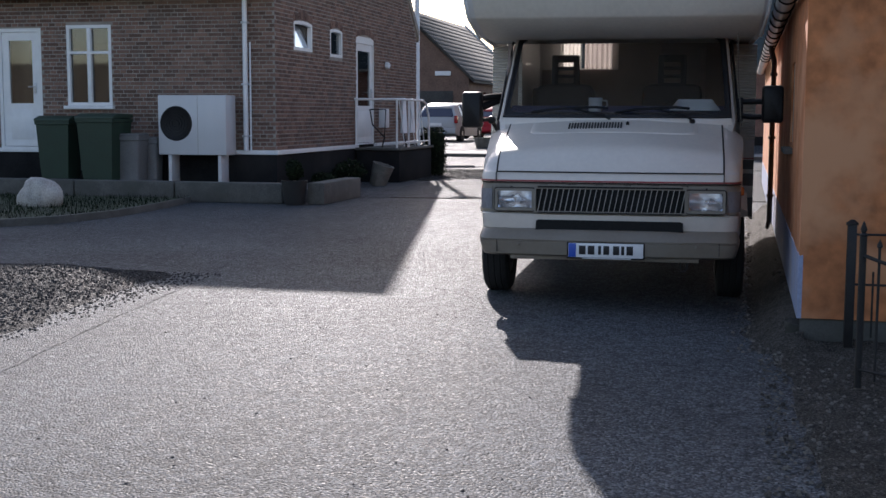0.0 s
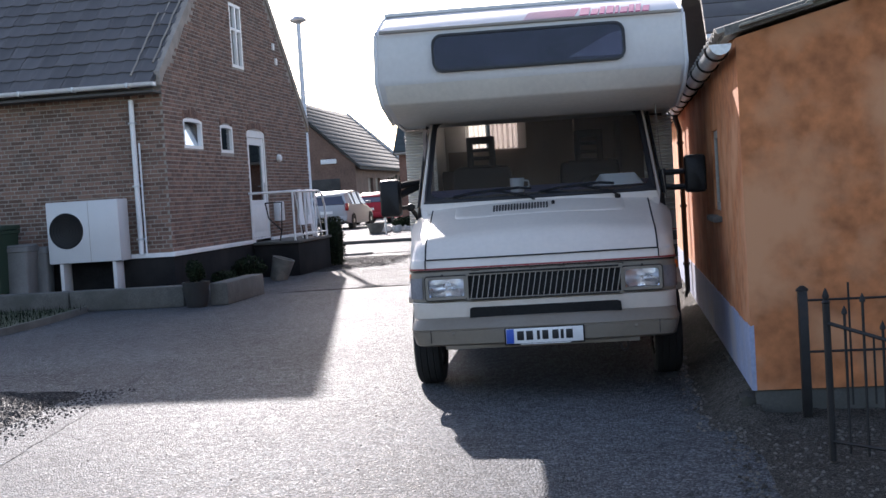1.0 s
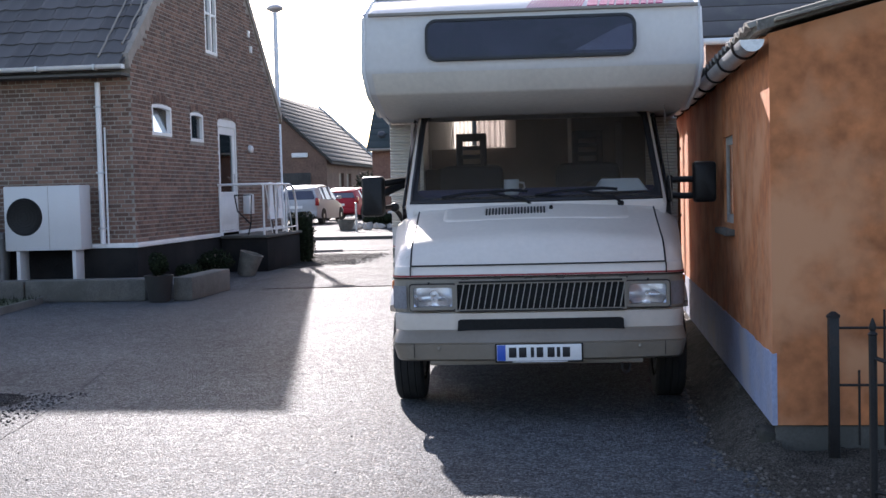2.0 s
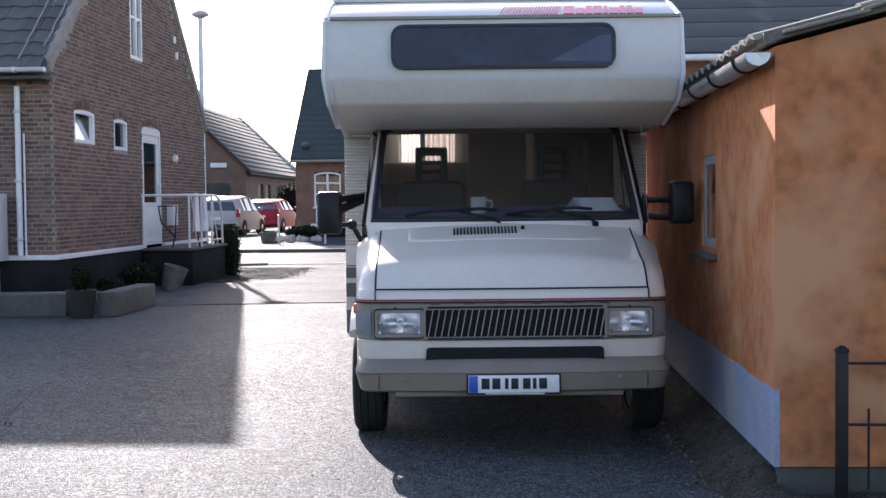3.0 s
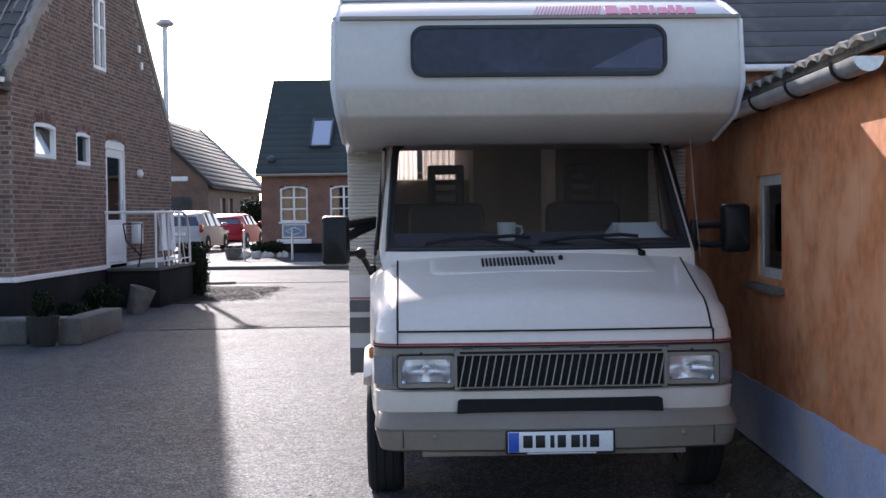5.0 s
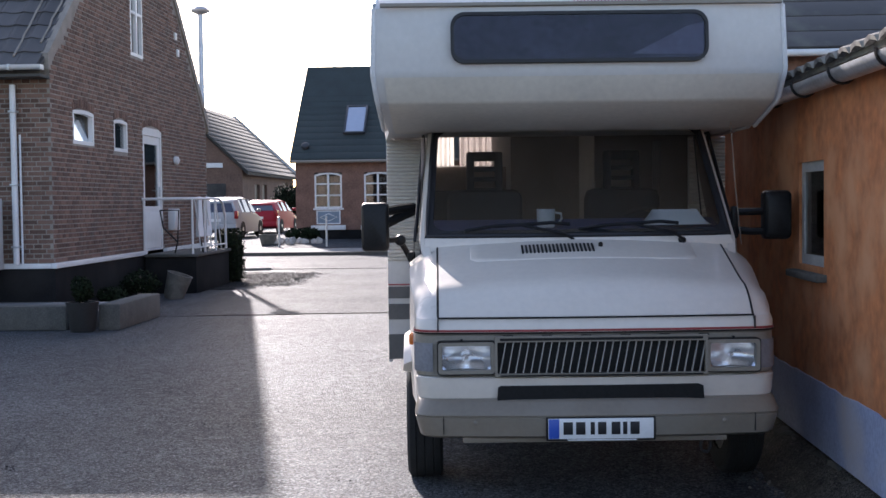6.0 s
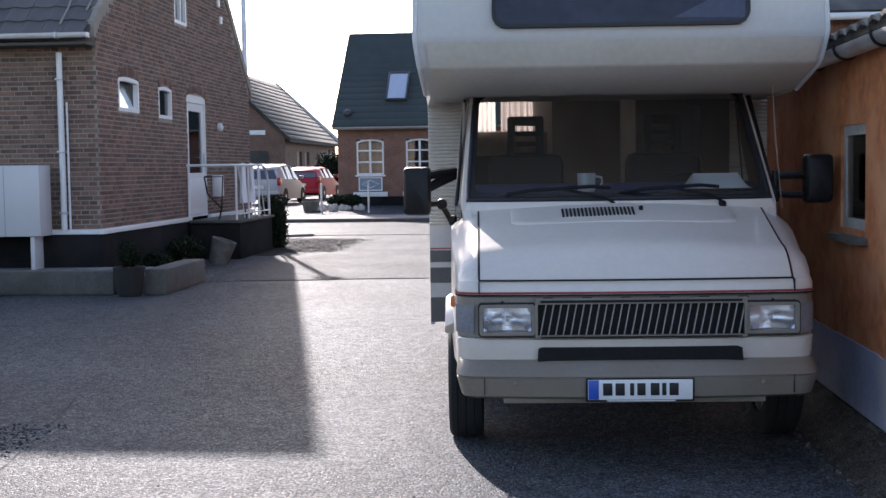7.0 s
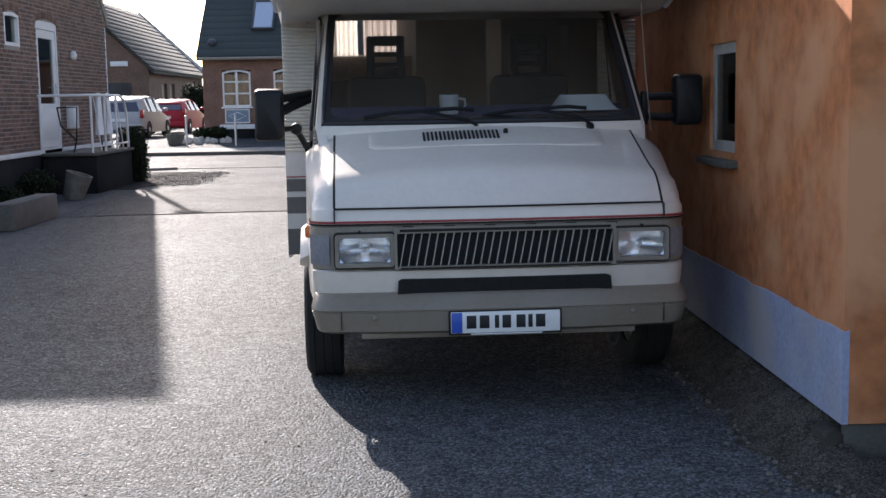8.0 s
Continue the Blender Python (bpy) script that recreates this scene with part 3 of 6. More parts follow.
box(bm, WEST, GX + 0.03, FY - 0.03, BACK, -0.12, BASE - 0.06, 0.01)
part("plinth", bm, PLINTH, house, "black tarred plinth")
bm = bmesh.new()
box(bm, GX - 0.02, GX + 0.06, FY - 0.055, 14.97, BASE - 0.06, BASE + 0.012, 0.006)
box(bm, GX - 0.02, GX + 0.06, 16.22, BACK, BASE - 0.06, BASE + 0.012, 0.006)
part("base_course", bm, WHITE, house, "white painted base course")
part("front_base_course", boxed(WEST, GX - 0.025, FY - 0.05, FY + 0.02, BASE - 0.06, BASE + 0.01, 0.006), WHITE, house)

# openings of the house
for (u0, u1, v0, v1), bars, arch, nm in ((gable_holes[0], (1, []), 0.025, "small window tilted open under a brick arch"), (gable_holes[1], (1, []), 0.03, "small dark window under a brick arch"), (gable_holes[3], (2, [0.6]), 0.0, "tall white attic casement")):
    casement("window", house, Matrix.Translation((GX - 0.012, u0, v0)) @ turn_z(90), u1 - u0, v1 - v0, bars, nm, arch, False, 13.0 if u0 < 12 else 0.0)
u0, u1, v0, v1 = front_holes[1]
casement("window", house, Matrix.Translation((u0, FY + 0.012, v0)), u1 - u0, v1 - v0, (2, [0.66]), "white cross-bar casement window", 0, True)


def panel_door(parent, m, w, h, arch, label):
    d = new("door")
    d.parent, d.matrix_basis = parent, m
    tagged(d, label)
    hh = h - arch
    part("door_frame", ringframe(bmesh.new(), [(0, 0), (w, 0), (w, h), (0, h)], [(0.06, 0.03), (w - 0.06, 0.03), (w - 0.06, hh - 0.06), (0.06, hh - 0.06)], -0.01, 0.07), WHITE, d)
    leaf = bmesh.new()
    x0, x1, z1 = 0.065, w - 0.065, hh - 0.065
    ringframe(leaf, [(x0, 0.04), (x1, 0.04), (x1, z1), (x0, z1)], [(x0 + 0.13, 0.78), (x1 - 0.13, 0.78), (x1 - 0.13, z1 - 0.14), (x0 + 0.13, z1 - 0.14)], 0.01, 0.055)
    part("door_leaf", leaf, WHITE, d)
    part("door_panel", boxed(x0 + 0.14, x1 - 0.14, 0.002, 0.03, 0.16, 0.68, 0.01), WHITE, d)
    p = part("pane", boxed(x0 + 0.12, x1 - 0.12, 0.028, 0.036, 0.77, z1 - 0.13), PANE, d)
    p.visible_shadow = False
    hb = bmesh.new()
    box(hb, x1 - 0.1, x1 - 0.06, -0.01, 0.012, 0.95, 1.13, 0.006)
    tube(hb, [(x1 - 0.08, -0.01, 1.06), (x1 - 0.08, -0.05, 1.06), (x1 - 0.19, -0.05, 1.06)], 0.009)
    part("door_handle", hb, STEEL, d, "brushed steel lever handle")
    return d


u0, u1, v0, v1 = gable_holes[2]
panel_door(house, Matrix.Translation((GX - 0.02, u0, v0)) @ turn_z(90), u1 - u0, v1 - v0, 0.08, "white glazed side door with narrow pane")
u0, u1, v0, v1 = front_holes[0]
panel_door(house, Matrix.Translation((u0, FY + 0.02, v0)), u1 - u0, v1 - v0, 0.0, "white half-glazed front door")
# segmental brick arches over the openings
for u0, u1, _, v in gable_holes[:3]:
    n = int((u1 - u0) / 0.066)
    for k in range(n):
        f = (k + 0.5) / n
        rise = 0.07 * 4 * f * (1 - f)
        ob = part("arch_brick", boxed(-0.026, 0.026, -0.011, 0.03, 0, 0.115, 0.003), BRICK, gable_wall)
        ob.matrix_basis = Matrix.Translation((GX, u0 + (u1 - u0) * f, v - 0.035 + rise)) @ turn_z(90) @ turn_y((f - 0.5) * 34)

# roof slopes with pan tiles, barge mortar, gutter and downpipe
ang = math.degrees(math.atan(PITCH))
bm = bmesh.new()
for s in (1, -1):
    eave = FY - 0.3 if s > 0 else BACK + 0.3
    prism(bm, [(eave, gable_top(eave) + 0.0), (RIDGE_Y, RIDGE_Z), (RIDGE_Y, RIDGE_Z + 0.07), (eave, gable_top(eave) + 0.07)], "x", WEST - 0.1, GX - 0.02)
roof = part("roof", bm, TILES, house, "dark weathered concrete tile roof")
tile_prof = [(-0.155, 0.0), (-0.13, 0.016), (-0.09, 0.022), (-0.05, 0.015), (-0.02, 0.006), (0.08, 0.0), (0.155, 0.012)]


def tile_geometry(length=0.4):
    v, f = [], []
    for y, lift in ((0.0, 0.02), (length, 0.0)):
        v += [(x, y, z + lift + 0.012) for x, z in tile_prof] + [(x, y, z + lift - 0.01) for x, z in tile_prof]
    n = len(tile_prof)
    for i in range(n - 1):
        f.append((i, i + 1, 2 * n + i + 1, 2 * n + i))
        f.append((i, n + i, n + i + 1, i + 1))
    f += [(0, 2 * n, 3 * n, n), (n - 1, 2 * n - 1, 4 * n - 1, 3 * n - 1)]
    return v, f


tv, tf = tile_geometry()
tile_me = bpy.data.meshes.new("tile")
tile_me.from_pydata(tv, [], tf)
tile_me.materials.append(TILE)
tile_me.shade_smooth()
tile_me.set_sharp_from_angle(angle=radians(50))
verts, faces, made = [], [], 0
eave = FY - 0.34
slope_len = math.hypot(RIDGE_Y - eave, RIDGE_Z - gable_top(eave))
rnd = random.Random(3)
for r in range(int(slope_len / 0.34)):
    for c in range(28):
        x = GX - 0.2 - 0.3 * c
        along = r * 0.34
        m = Matrix.Translation((x, eave, gable_top(eave) + 0.075)) @ turn_x(ang) @ Matrix.Translation((0, along, rnd.uniform(0, 0.006))) @ turn_z(rnd.uniform(-0.6, 0.6))
        if made < 290 and r < 12 and c < 25:
            ob = new("tile", tile_me)
            ob.parent, ob.matrix_basis = roof, m
            made += 1
        else:
            k = len(verts)
            verts += [m @ Vector(p) for p in tv]
            faces += [tuple(i + k for i in q) for q in tf]
me = bpy.data.meshes.new("roof_tiles")
me.from_pydata(verts, [], faces)
me.materials.append(TILES)
tob = new("roof_tiles", me)
tob.parent = roof
tagged(tob, "dark pan tiles", kind="stuff")
bm = bmesh.new()
for s in (1, -1):
    e = FY - 0.12 if s > 0 else BACK + 0.15
    prism(bm, [(e, gable_top(e) - 0.1), (RIDGE_Y, RIDGE_Z - 0.06), (RIDGE_Y, RIDGE_Z + 0.13), (e, gable_top(e) + 0.12)], "x", GX - 0.07, GX + 0.035)
part("verge", bm, MORTAR, house, "pale mortared verge")
# sunlit streaks beside the verge, put in as pale mortar-coloured tubes
for x, y0, y1 in ((GX - 0.13, 10.75, 12.3), (GX - 0.42, 10.5, 11.9), (GX - 0.3, 11.6, 12.5)):
    streak = [(x + 0.02 * noise.noise((k * 0.8, x * 9, 0.0)), y0 + (y1 - y0) * k / 10, gable_top(y0 + (y1 - y0) * k / 10) + 0.125) for k in range(11)]
    part("mortar_streak", tube(bmesh.new(), streak, 0.016, 6), MORTAR, roof)
bm = bmesh.new()
tube(bm, [(WEST, RIDGE_Y, RIDGE_Z + 0.1), (GX, RIDGE_Y, RIDGE_Z + 0.1)], 0.11, 10)
part("ridge", bm, TILES, house)
gz, gy = 3.31, FY - 0.4
bm = bmesh.new()
half = [(gy + 0.065 * math.cos(radians(a)), gz + 0.065 * math.sin(radians(a))) for a in range(180, 361, 20)]
inn = [(gy + 0.058 * math.cos(radians(a)), gz + 0.058 * math.sin(radians(a))) for a in range(360, 179, -20)]
prism(bm, half + inn, "x", WEST, GX + 0.05)
box(bm, GX + 0.04, GX + 0.05, gy - 0.065, gy + 0.065, gz - 0.065, gz)
gutter = part("gutter", bm, PVC, house, "white gutter")
for k in range(9):
    part("gutter_bracket", boxed(GX - 0.4 - k * 0.9, GX - 0.37 - k * 0.9, gy - 0.075, gy + 0.075, gz - 0.075, gz + 0.01, 0.004), STEEL, gutter)
# dark strip added for shaded brick under the gutter; house has no soffit
part("soffit", boxed(WEST, GX, FY - 0.36, FY + 0.01, 3.16, 3.2), SHADEDARK, house)
bm = bmesh.new()
tube(bm, [(-7.06, FY - 0.08, 3.08), (-7.06, FY - 0.08, 0.625)], 0.042, 12)
pipe = part("downpipe", bm, PVC, house, "pale grey downpipe")
for z in (2.7, 1.7, 0.85):
    part("pipe_clip", boxed(-7.115, -7.005, FY - 0.13, FY - 0.01, z, z + 0.03, 0.004), STEEL, pipe)
bm = bmesh.new()
tube(bm, [(-6.985, FY - 0.05, 2.4), (-6.985, FY - 0.05, 0.625)], 0.016, 8)
part("conduit", bm, PVC, house)
bm = bmesh.new()
lathe(bm, [(0.02, 0), (0.075, 0.01), (0.085, 0.04), (0.07, 0.085), (0.02, 0.11)], 16, Matrix.Translation((GX + 0.005, 17.0, 2.26)) @ turn_y(90))
part("wall_lamp", bm, PVC, house, "round white outdoor wall lamp")
part("letter_box", boxed(GX, GX + 0.14, 16.5, 16.85, 0.95, 1.35, 0.02), PVC, house, "white letter box")
for z in (4.25, 4.55):
    part("wall_anchor", boxed(GX, GX + 0.04, 17.3 - (z - 4.25) * 0.5, 17.42 - (z - 4.25) * 0.5, z, z + 0.14, 0.01), WHITE, house)

# raised side landing with white railing
landing = thing("door_landing", pose(-0.03, 0, 0.055), "dark concrete landing with white tube railing at the side door", "landing")
part("landing_block", boxed(GX + 0.062, -5.62, 14.78, 17.3, -0.07, 0.57, 0.015), PLINTH, landing)
part("landing_slab", boxed(GX + 0.062, -5.58, 14.72, 17.34, 0.573, 0.622, 0.01), CONCRETE, landing)
part("step", boxed(-6.4, -5.7, 17.35, 17.7, -0.07, 0.36, 0.015), CONCRETE, landing)
rail = [(GX + 0.02, 14.82, 1.57), (-5.72, 14.82, 1.57), (-5.66, 14.88, 1.57), (-5.66, 16.7, 1.57), (-5.66, 17.0, 1.5), (-5.66, 17.2, 1.25), (-5.66, 17.25, 0.63)]
part("handrail", tube(bmesh.new(), rail, 0.024, 10), WHITE, landing)
for x, y in ((GX + 0.05, 14.82), (-5.69, 14.84), (-5.66, 15.6), (-5.66, 16.4)):
    part("post", tube(bmesh.new(), [(x, y, 0.62), (x, y, 1.56)], 0.02, 10), WHITE, landing)
for y0, y1 in ((14.9, 15.3), (15.7, 16.1), (16.45, 16.85)):
    part("brace", tube(bmesh.new(), [(-5.66, y0, 1.55), (-5.66, y1, 0.65)], 0.011, 8), WHITE, landing)
part("mid_rail", tube(bmesh.new(), [(-5.66, 14.88, 0.72), (-5.66, 17.2, 0.72)], 0.014, 8), WHITE, landing)

# dark folding rack leaning by the door
rack = thing("folded_rack", pose(-6.1, 15.0, 0.677), "thin black metal folding rack standing by the door", "rack")
for pts in ([(-0.25, 0.1, 0.75), (0.08, 0.1, 0.75), (0.05, 0.1, 0.2), (0.0, 0.1, 0.0)], [(-0.25, 0.1, 0.75), (-0.2, 0.1, 0.45), (0.05, 0.1, 0.2)], [(0.3, 0.4, 0.7), (0.42, 0.4, 0.0)]):
    part("bar", tube(bmesh.new(), pts, 0.014, 8), BLACK, rack)

for k, y in enumerate((15.35, 15.95)):
    bm = bmesh.new()
    loft(bm, [[(-5.72 + 0.02 * math.cos(a * 3) + w * 0.5 * math.cos(a), y + w * math.sin(a), z) for a in [2 * math.pi * q / 14 for q in range(14)]] for z, w in ((1.66, 0.015), (1.64, 0.05), (1.36, 0.07), (1.06, 0.1), (0.96, 0.11))])
    tagged(new("folded_cloth", finish("folded_cloth", bm, PAPER)), "white cloth hung folded over the railing", "cloth", "cloths on the railing")

# ---- raised bed, lawn and what stands before the house ----
TERR = 0.2
bm = bmesh.new()
box(bm, -15.5, -5.5, 9.05, FY - 0.035, 0, TERR)
structure("terrace", bm, SLAB, "paved strip in front of the brick house")
bm = bmesh.new()
prism(bm, [(-16, 3.68), (-8.6, 3.68), (-7.65, 4.27), (-7.23, 4.94), (-7.01, 5.9), (-7.06, 7.0), (-7.23, 8.6), (-16, 8.6)], "z", -0.05, 0.07)
structure("lawn", bm, GRASSDIRT, "thin mossy lawn with bare soil")
edge = [(-16, 3.6), (-8.6, 3.6), (-7.6, 4.2), (-7.15, 4.9), (-6.93, 5.9), (-6.98, 7.0), (-7.15, 8.6)]
bm = bmesh.new()
rings = [[(x, y, 0), (x, y, 0.09), (x - 0.05, y + 0.09, 0.09), (x - 0.05, y + 0.09, 0)] for x, y in edge]
loft(bm, rings)
structure("lawn_edging", bm, CONCRETE, "curved concrete lawn edging")
rnd = random.Random(11)
gv, gf = [], []
for _ in range(7000):
    x, y = rnd.uniform(-14, -7.1), rnd.uniform(3.75, 8.5)
    if x > -8.7 and (x + 8.7) * 0.8 + 3.75 > y:
        continue
    a, h = rnd.uniform(0, 6.28), rnd.uniform(0.03, 0.09)
    k = len(gv)
    gv += [(x + 0.006 * math.cos(a), y + 0.006 * math.sin(a), 0.068), (x - 0.006 * math.cos(a), y - 0.006 * math.sin(a), 0.068), (x + rnd.uniform(-0.03, 0.03), y + rnd.uniform(-0.03, 0.03), 0.07 + h)]
    gf.append((k, k + 1, k + 2))
me = bpy.data.meshes.new("grass")
me.from_pydata(gv, [], gf)
me.materials.append(LEAF)
tagged(new("grass", me), "short dark grass blades", "grass", kind="stuff")


def kerb_block(x0, x1, y0, y1, z1):
    ob = new("edging_block", finish("edging_block", boxed(x0, x1, y0, y1, 0, z1, 0.02), CONCRETE))
    return tagged(ob, "long weathered concrete edging block of the bed", "edging block", "bed edging")


for x0, x1 in ((-12.6, -10.9), (-10.88, -9.2), (-9.18, -7.5), (-7.48, -5.75)):
    kerb_block(x0, x1, 8.75, 9.03, 0.3)
kerb_block(-5.35, -5.08, 8.75, 10.5, 0.32)


def blade_ball(rnd, cx, cy, cz, rx, rz, n, size, flat=False):
    """Loose clump of small leaves round a centre, as vertices and faces."""
    v, f = [], []
    for _ in range(n):
        d = Vector((rnd.gauss(0, 1), rnd.gauss(0, 1), rnd.gauss(0, 1))).normalized()
        if flat:
            k = max(abs(d.x), abs(d.y), abs(d.z))
            d = d / k
        r = rnd.uniform(0.72, 1.06)
        p = Vector((cx + d.x * rx * r, cy + d.y * rx * r, cz + d.z * rz * r))
        a = Vector((rnd.gauss(0, 1), rnd.gauss(0, 1), rnd.gauss(0, 1))).normalized() * size * rnd.uniform(0.6, 1.3)
        b = a.cross(d).normalized() * size * 0.5
        k = len(v)
        v += [p - a, p + b, p + a, p - b]
        f.append((k, k + 1, k + 2, k + 3))
    return v, f


def leafy(name, parent, rnd, blobs, n, size, flat=False):
    v, f = [], []
    for cx, cy, cz, rx, rz in blobs:
        a, b = blade_ball(rnd, cx, cy, cz, rx, rz, n, size, flat)
        f += [tuple(i + len(v) for i in q) for q in b]
        v += a
    me = bpy.data.meshes.new(name)
    me.from_pydata(v, [], f)
    me.materials.append(LEAF)
    ob = new(name, me)
    ob.parent = parent
    return ob


def bush(name, x, y, z, r, h, label, flat=False, n=900, size=0.03):
    t = thing(name, pose(x, y, z), label, "shrub")
    rnd = random.Random(int(abs(x * 100 + y * 10)))
    bm = bmesh.new()
    for k in range(5):
        a = k * 1.26
        tube(bm, [(0, 0, 0), (r * 0.2 * math.cos(a), r * 0.2 * math.sin(a), h * 0.4), (r * 0.6 * math.cos(a), r * 0.6 * math.sin(a), h * 0.85)], 0.012, 6)
    part("stem", bm, WOODTRIM, t)
    blobs = [(0, 0, h * 0.52, r, h * 0.48), (0, 0, h * 0.5, r * 0.7, h * 0.4)] if flat else [(0, 0, h * 0.6, r, h * 0.42)] + [(r * 0.5 * math.cos(a), r * 0.5 * math.sin(a), h * rnd.uniform(0.45, 0.75), r * 0.6, h * 0.3) for a in (0.3, 1.7, 3.0, 4.4, 5.5)]
    leafy("crown", t, rnd, blobs, n // len(blobs) * 2, size, flat)
    return t


def planter(x, y, z, r, h, tilt, label, mat=None):
    t = thing("planter", Matrix.Translation((x, y, z)) @ turn_y(tilt), label, "planter")
    part("pot", lathe(bmesh.new(), [(r * 0.72, 0), (r * 0.8, h * 0.1), (r, h * 0.9), (r * 1.05, h), (r * 0.9, h), (r * 0.85, h * 0.85)], 20), mat or TERRA, t)
    part("soil", lathe(bmesh.new(), [(r * 0.85, h * 0.8), (r * 0.86, h * 0.84)], 20), GRASSDIRT, t)
    return t


planter(-5.5, 8.62, 0.0, 0.19, 0.36, 0, "squat black plastic planter at the bed corner", BINGREY2)
bush("round_shrub", -5.5, 8.62, 0.3, 0.12, 0.36, "small dark round shrub in a planter")
bush("low_shrub", -6.1, 11.6, 0.0, 0.2, 0.34, "low dark evergreen shrub by the plinth")
bush("low_shrub", -6.1, 13.0, 0.0, 0.3, 0.5, "low dark evergreen shrub by the plinth")
planter(-5.75, 13.6, 0.0, 0.2, 0.42, 18, "pale clay pot leaning by the landing")
hedge_block = bush("clipped_hedge", -5.72, 17.75, 0.0, 0.24, 1.02, "dark green hedge block clipped square beside the landing", True, 3600, 0.03)
part("hedge_core", boxed(-0.2, 0.2, -0.2, 0.2, 0.05, 0.95, 0.05), LEAF, hedge_block)


def boulder(x, y, z, s, mat, label, seed):
    bm = bmesh.new()
    bmesh.ops.create_icosphere(bm, subdivisions=3, radius=1)
    for v in bm.verts:
        n = noise.noise(v.co * 1.3 + Vector((seed, 0, 0))) * 0.35 + noise.noise(v.co * 4 + Vector((seed, 3, 0))) * 0.07
        v.co = Vector((v.co.x * s[0], v.co.y * s[1], max(-0.55, v.co.z) * s[2])) * (1 + n)
    ob = new("boulder", finish("boulder", bm, mat, 60))
    ob.location = (x, y, z)
    return tagged(ob, label, "boulder")


boulder(-8.42, 6.6, 0.2, (0.31, 0.25, 0.3), BOULDER, "pale pointed granite boulder on the lawn", 2)


def wheelie_bin(x, y, w, d, h, mat, label, yaw=0):
    t = thing("wheelie_bin", Matrix.Translation((x, y, TERR)) @ turn_z(yaw), label, "bin", "bins by the house")
    def ring(k, z):
        return [(-w / 2 * k, -d / 2 * k, z), (w / 2 * k, -d / 2 * k, z), (w / 2 * k, d / 2 * k, z), (-w / 2 * k, d / 2 * k, z)]
    part("body", loft(bmesh.new(), [ring(0.8, 0.06), ring(0.86, 0.3), ring(0.98, h - 0.12), ring(1.04, h - 0.11), ring(1.04, h - 0.06)]), mat, t)
    bm = bmesh.new()
    prism(bm, [(-d / 2 * 1.08, h - 0.06), (d / 2 * 1.08, h - 0.04), (d / 2, h + 0.02), (-d / 2 * 0.5, h + 0.03), (-d / 2 * 1.05, h - 0.02)], "x", -w / 2 * 1.08, w / 2 * 1.08, 0.012)
    part("lid", bm, mat, t)
    for s in (-1, 1):
        part("wheel", lathe(bmesh.new(), [(0.02, -0.025), (0.09, -0.025), (0.1, 0), (0.09, 0.025), (0.02, 0.025)], 16, Matrix.Translation((s * w / 2 * 0.9, d / 2 * 0.8, 0.1)) @ turn_y(90)), RUBBER, t)
    part("handle", tube(bmesh.new(), [(-w / 2 * 0.8, d / 2 * 1.05, h - 0.1), (-w / 2 * 0.8, d / 2 * 1.25, h - 0.05), (w / 2 * 0.8, d / 2 * 1.25, h - 0.05), (w / 2 * 0.8, d / 2 * 1.05, h - 0.1)], 0.016, 8), mat, t)
    return t


wheelie_bin(-10.14, 10.0, 0.58, 0.6, 1.06, BINGREEN, "dark green wheelie bin standing by the front door", 4)
wheelie_bin(-9.28, 9.9, 0.66, 0.6, 1.1, BINGREEN, "green wheelie bin standing under the window", -3)


def tub(x, y, w, h, label):
    t = thing("storage_tub", pose(x, y, TERR), label, "tub", "grey tubs")
    def ring(k, z):
        return [(px * k, py * k, z) for px, py in rounded(-w / 2, w / 2, -w / 2, w / 2, 0.05, 3)]
    part("body", loft(bmesh.new(), [ring(0.8, 0), ring(0.95, h * 0.9), ring(1.05, h * 0.92), ring(1.05, h)]), BINGREY, t)
    part("lid", loft(bmesh.new(), [ring(1.0, h), ring(1.03, h + 0.02), ring(0.9, h + 0.045)]), BINGREY, t)


tub(-9.8, 10.35, 0.34, 0.78, "grey plastic tub between the bins")
tub(-8.86, 10.05, 0.42, 0.76, "grey plastic tub with lid beside the bin")
tub(-8.66, 10.36, 0.3, 0.7, "narrow grey plastic tub beside the heat pump")

hp = thing("heat_pump", pose(-7.845, 10.15, TERR), "white heat pump outdoor unit with black round fan grille on legs", "heat pump")
part("casing", boxed(-0.6, 0.6, 0, 0.4, 0.46, 1.43, 0.015), HPWHITE, hp)
bm = bmesh.new()
lathe(bm, [(0.0001, 0.004), (0.25, 0.004), (0.27, 0.012), (0.285, 0.0), (0.285, -0.03)], 36, Matrix.Translation((-0.28, 0, 0.97)) @ turn_x(90))
fan = part("fan_grille", bm, BLACK, hp, "black round fan grille")
for r in (0.06, 0.11, 0.16, 0.21, 0.25):
    part("grille_ring", tube(bmesh.new(), [(-0.28 + r * math.cos(a), -0.014, 0.97 + r * math.sin(a)) for a in [2 * math.pi * k / 28 for k in range(28)]], 0.004, 5, closed=True), BLACK, fan)
part("seam", boxed(0.1, 0.106, -0.002, 0.01, 0.47, 1.42), PANEL, hp)
for x in (-0.45, 0.43):
    part("leg", boxed(x, x + 0.06, 0.04, 0.34, 0.0, 0.46, 0.008), HPWHITE, hp)

# ---- street lamp ----
lamp = thing("street_lamp", pose(-7.48, 22.9, 0), "slender galvanised street lamp with flat oval head", "street lamp")
part("pole", lathe(bmesh.new(), [(0.1, 0), (0.1, 1.2), (0.075, 1.25), (0.058, 6.02), (0.05, 6.08)], 14), STEEL, lamp)
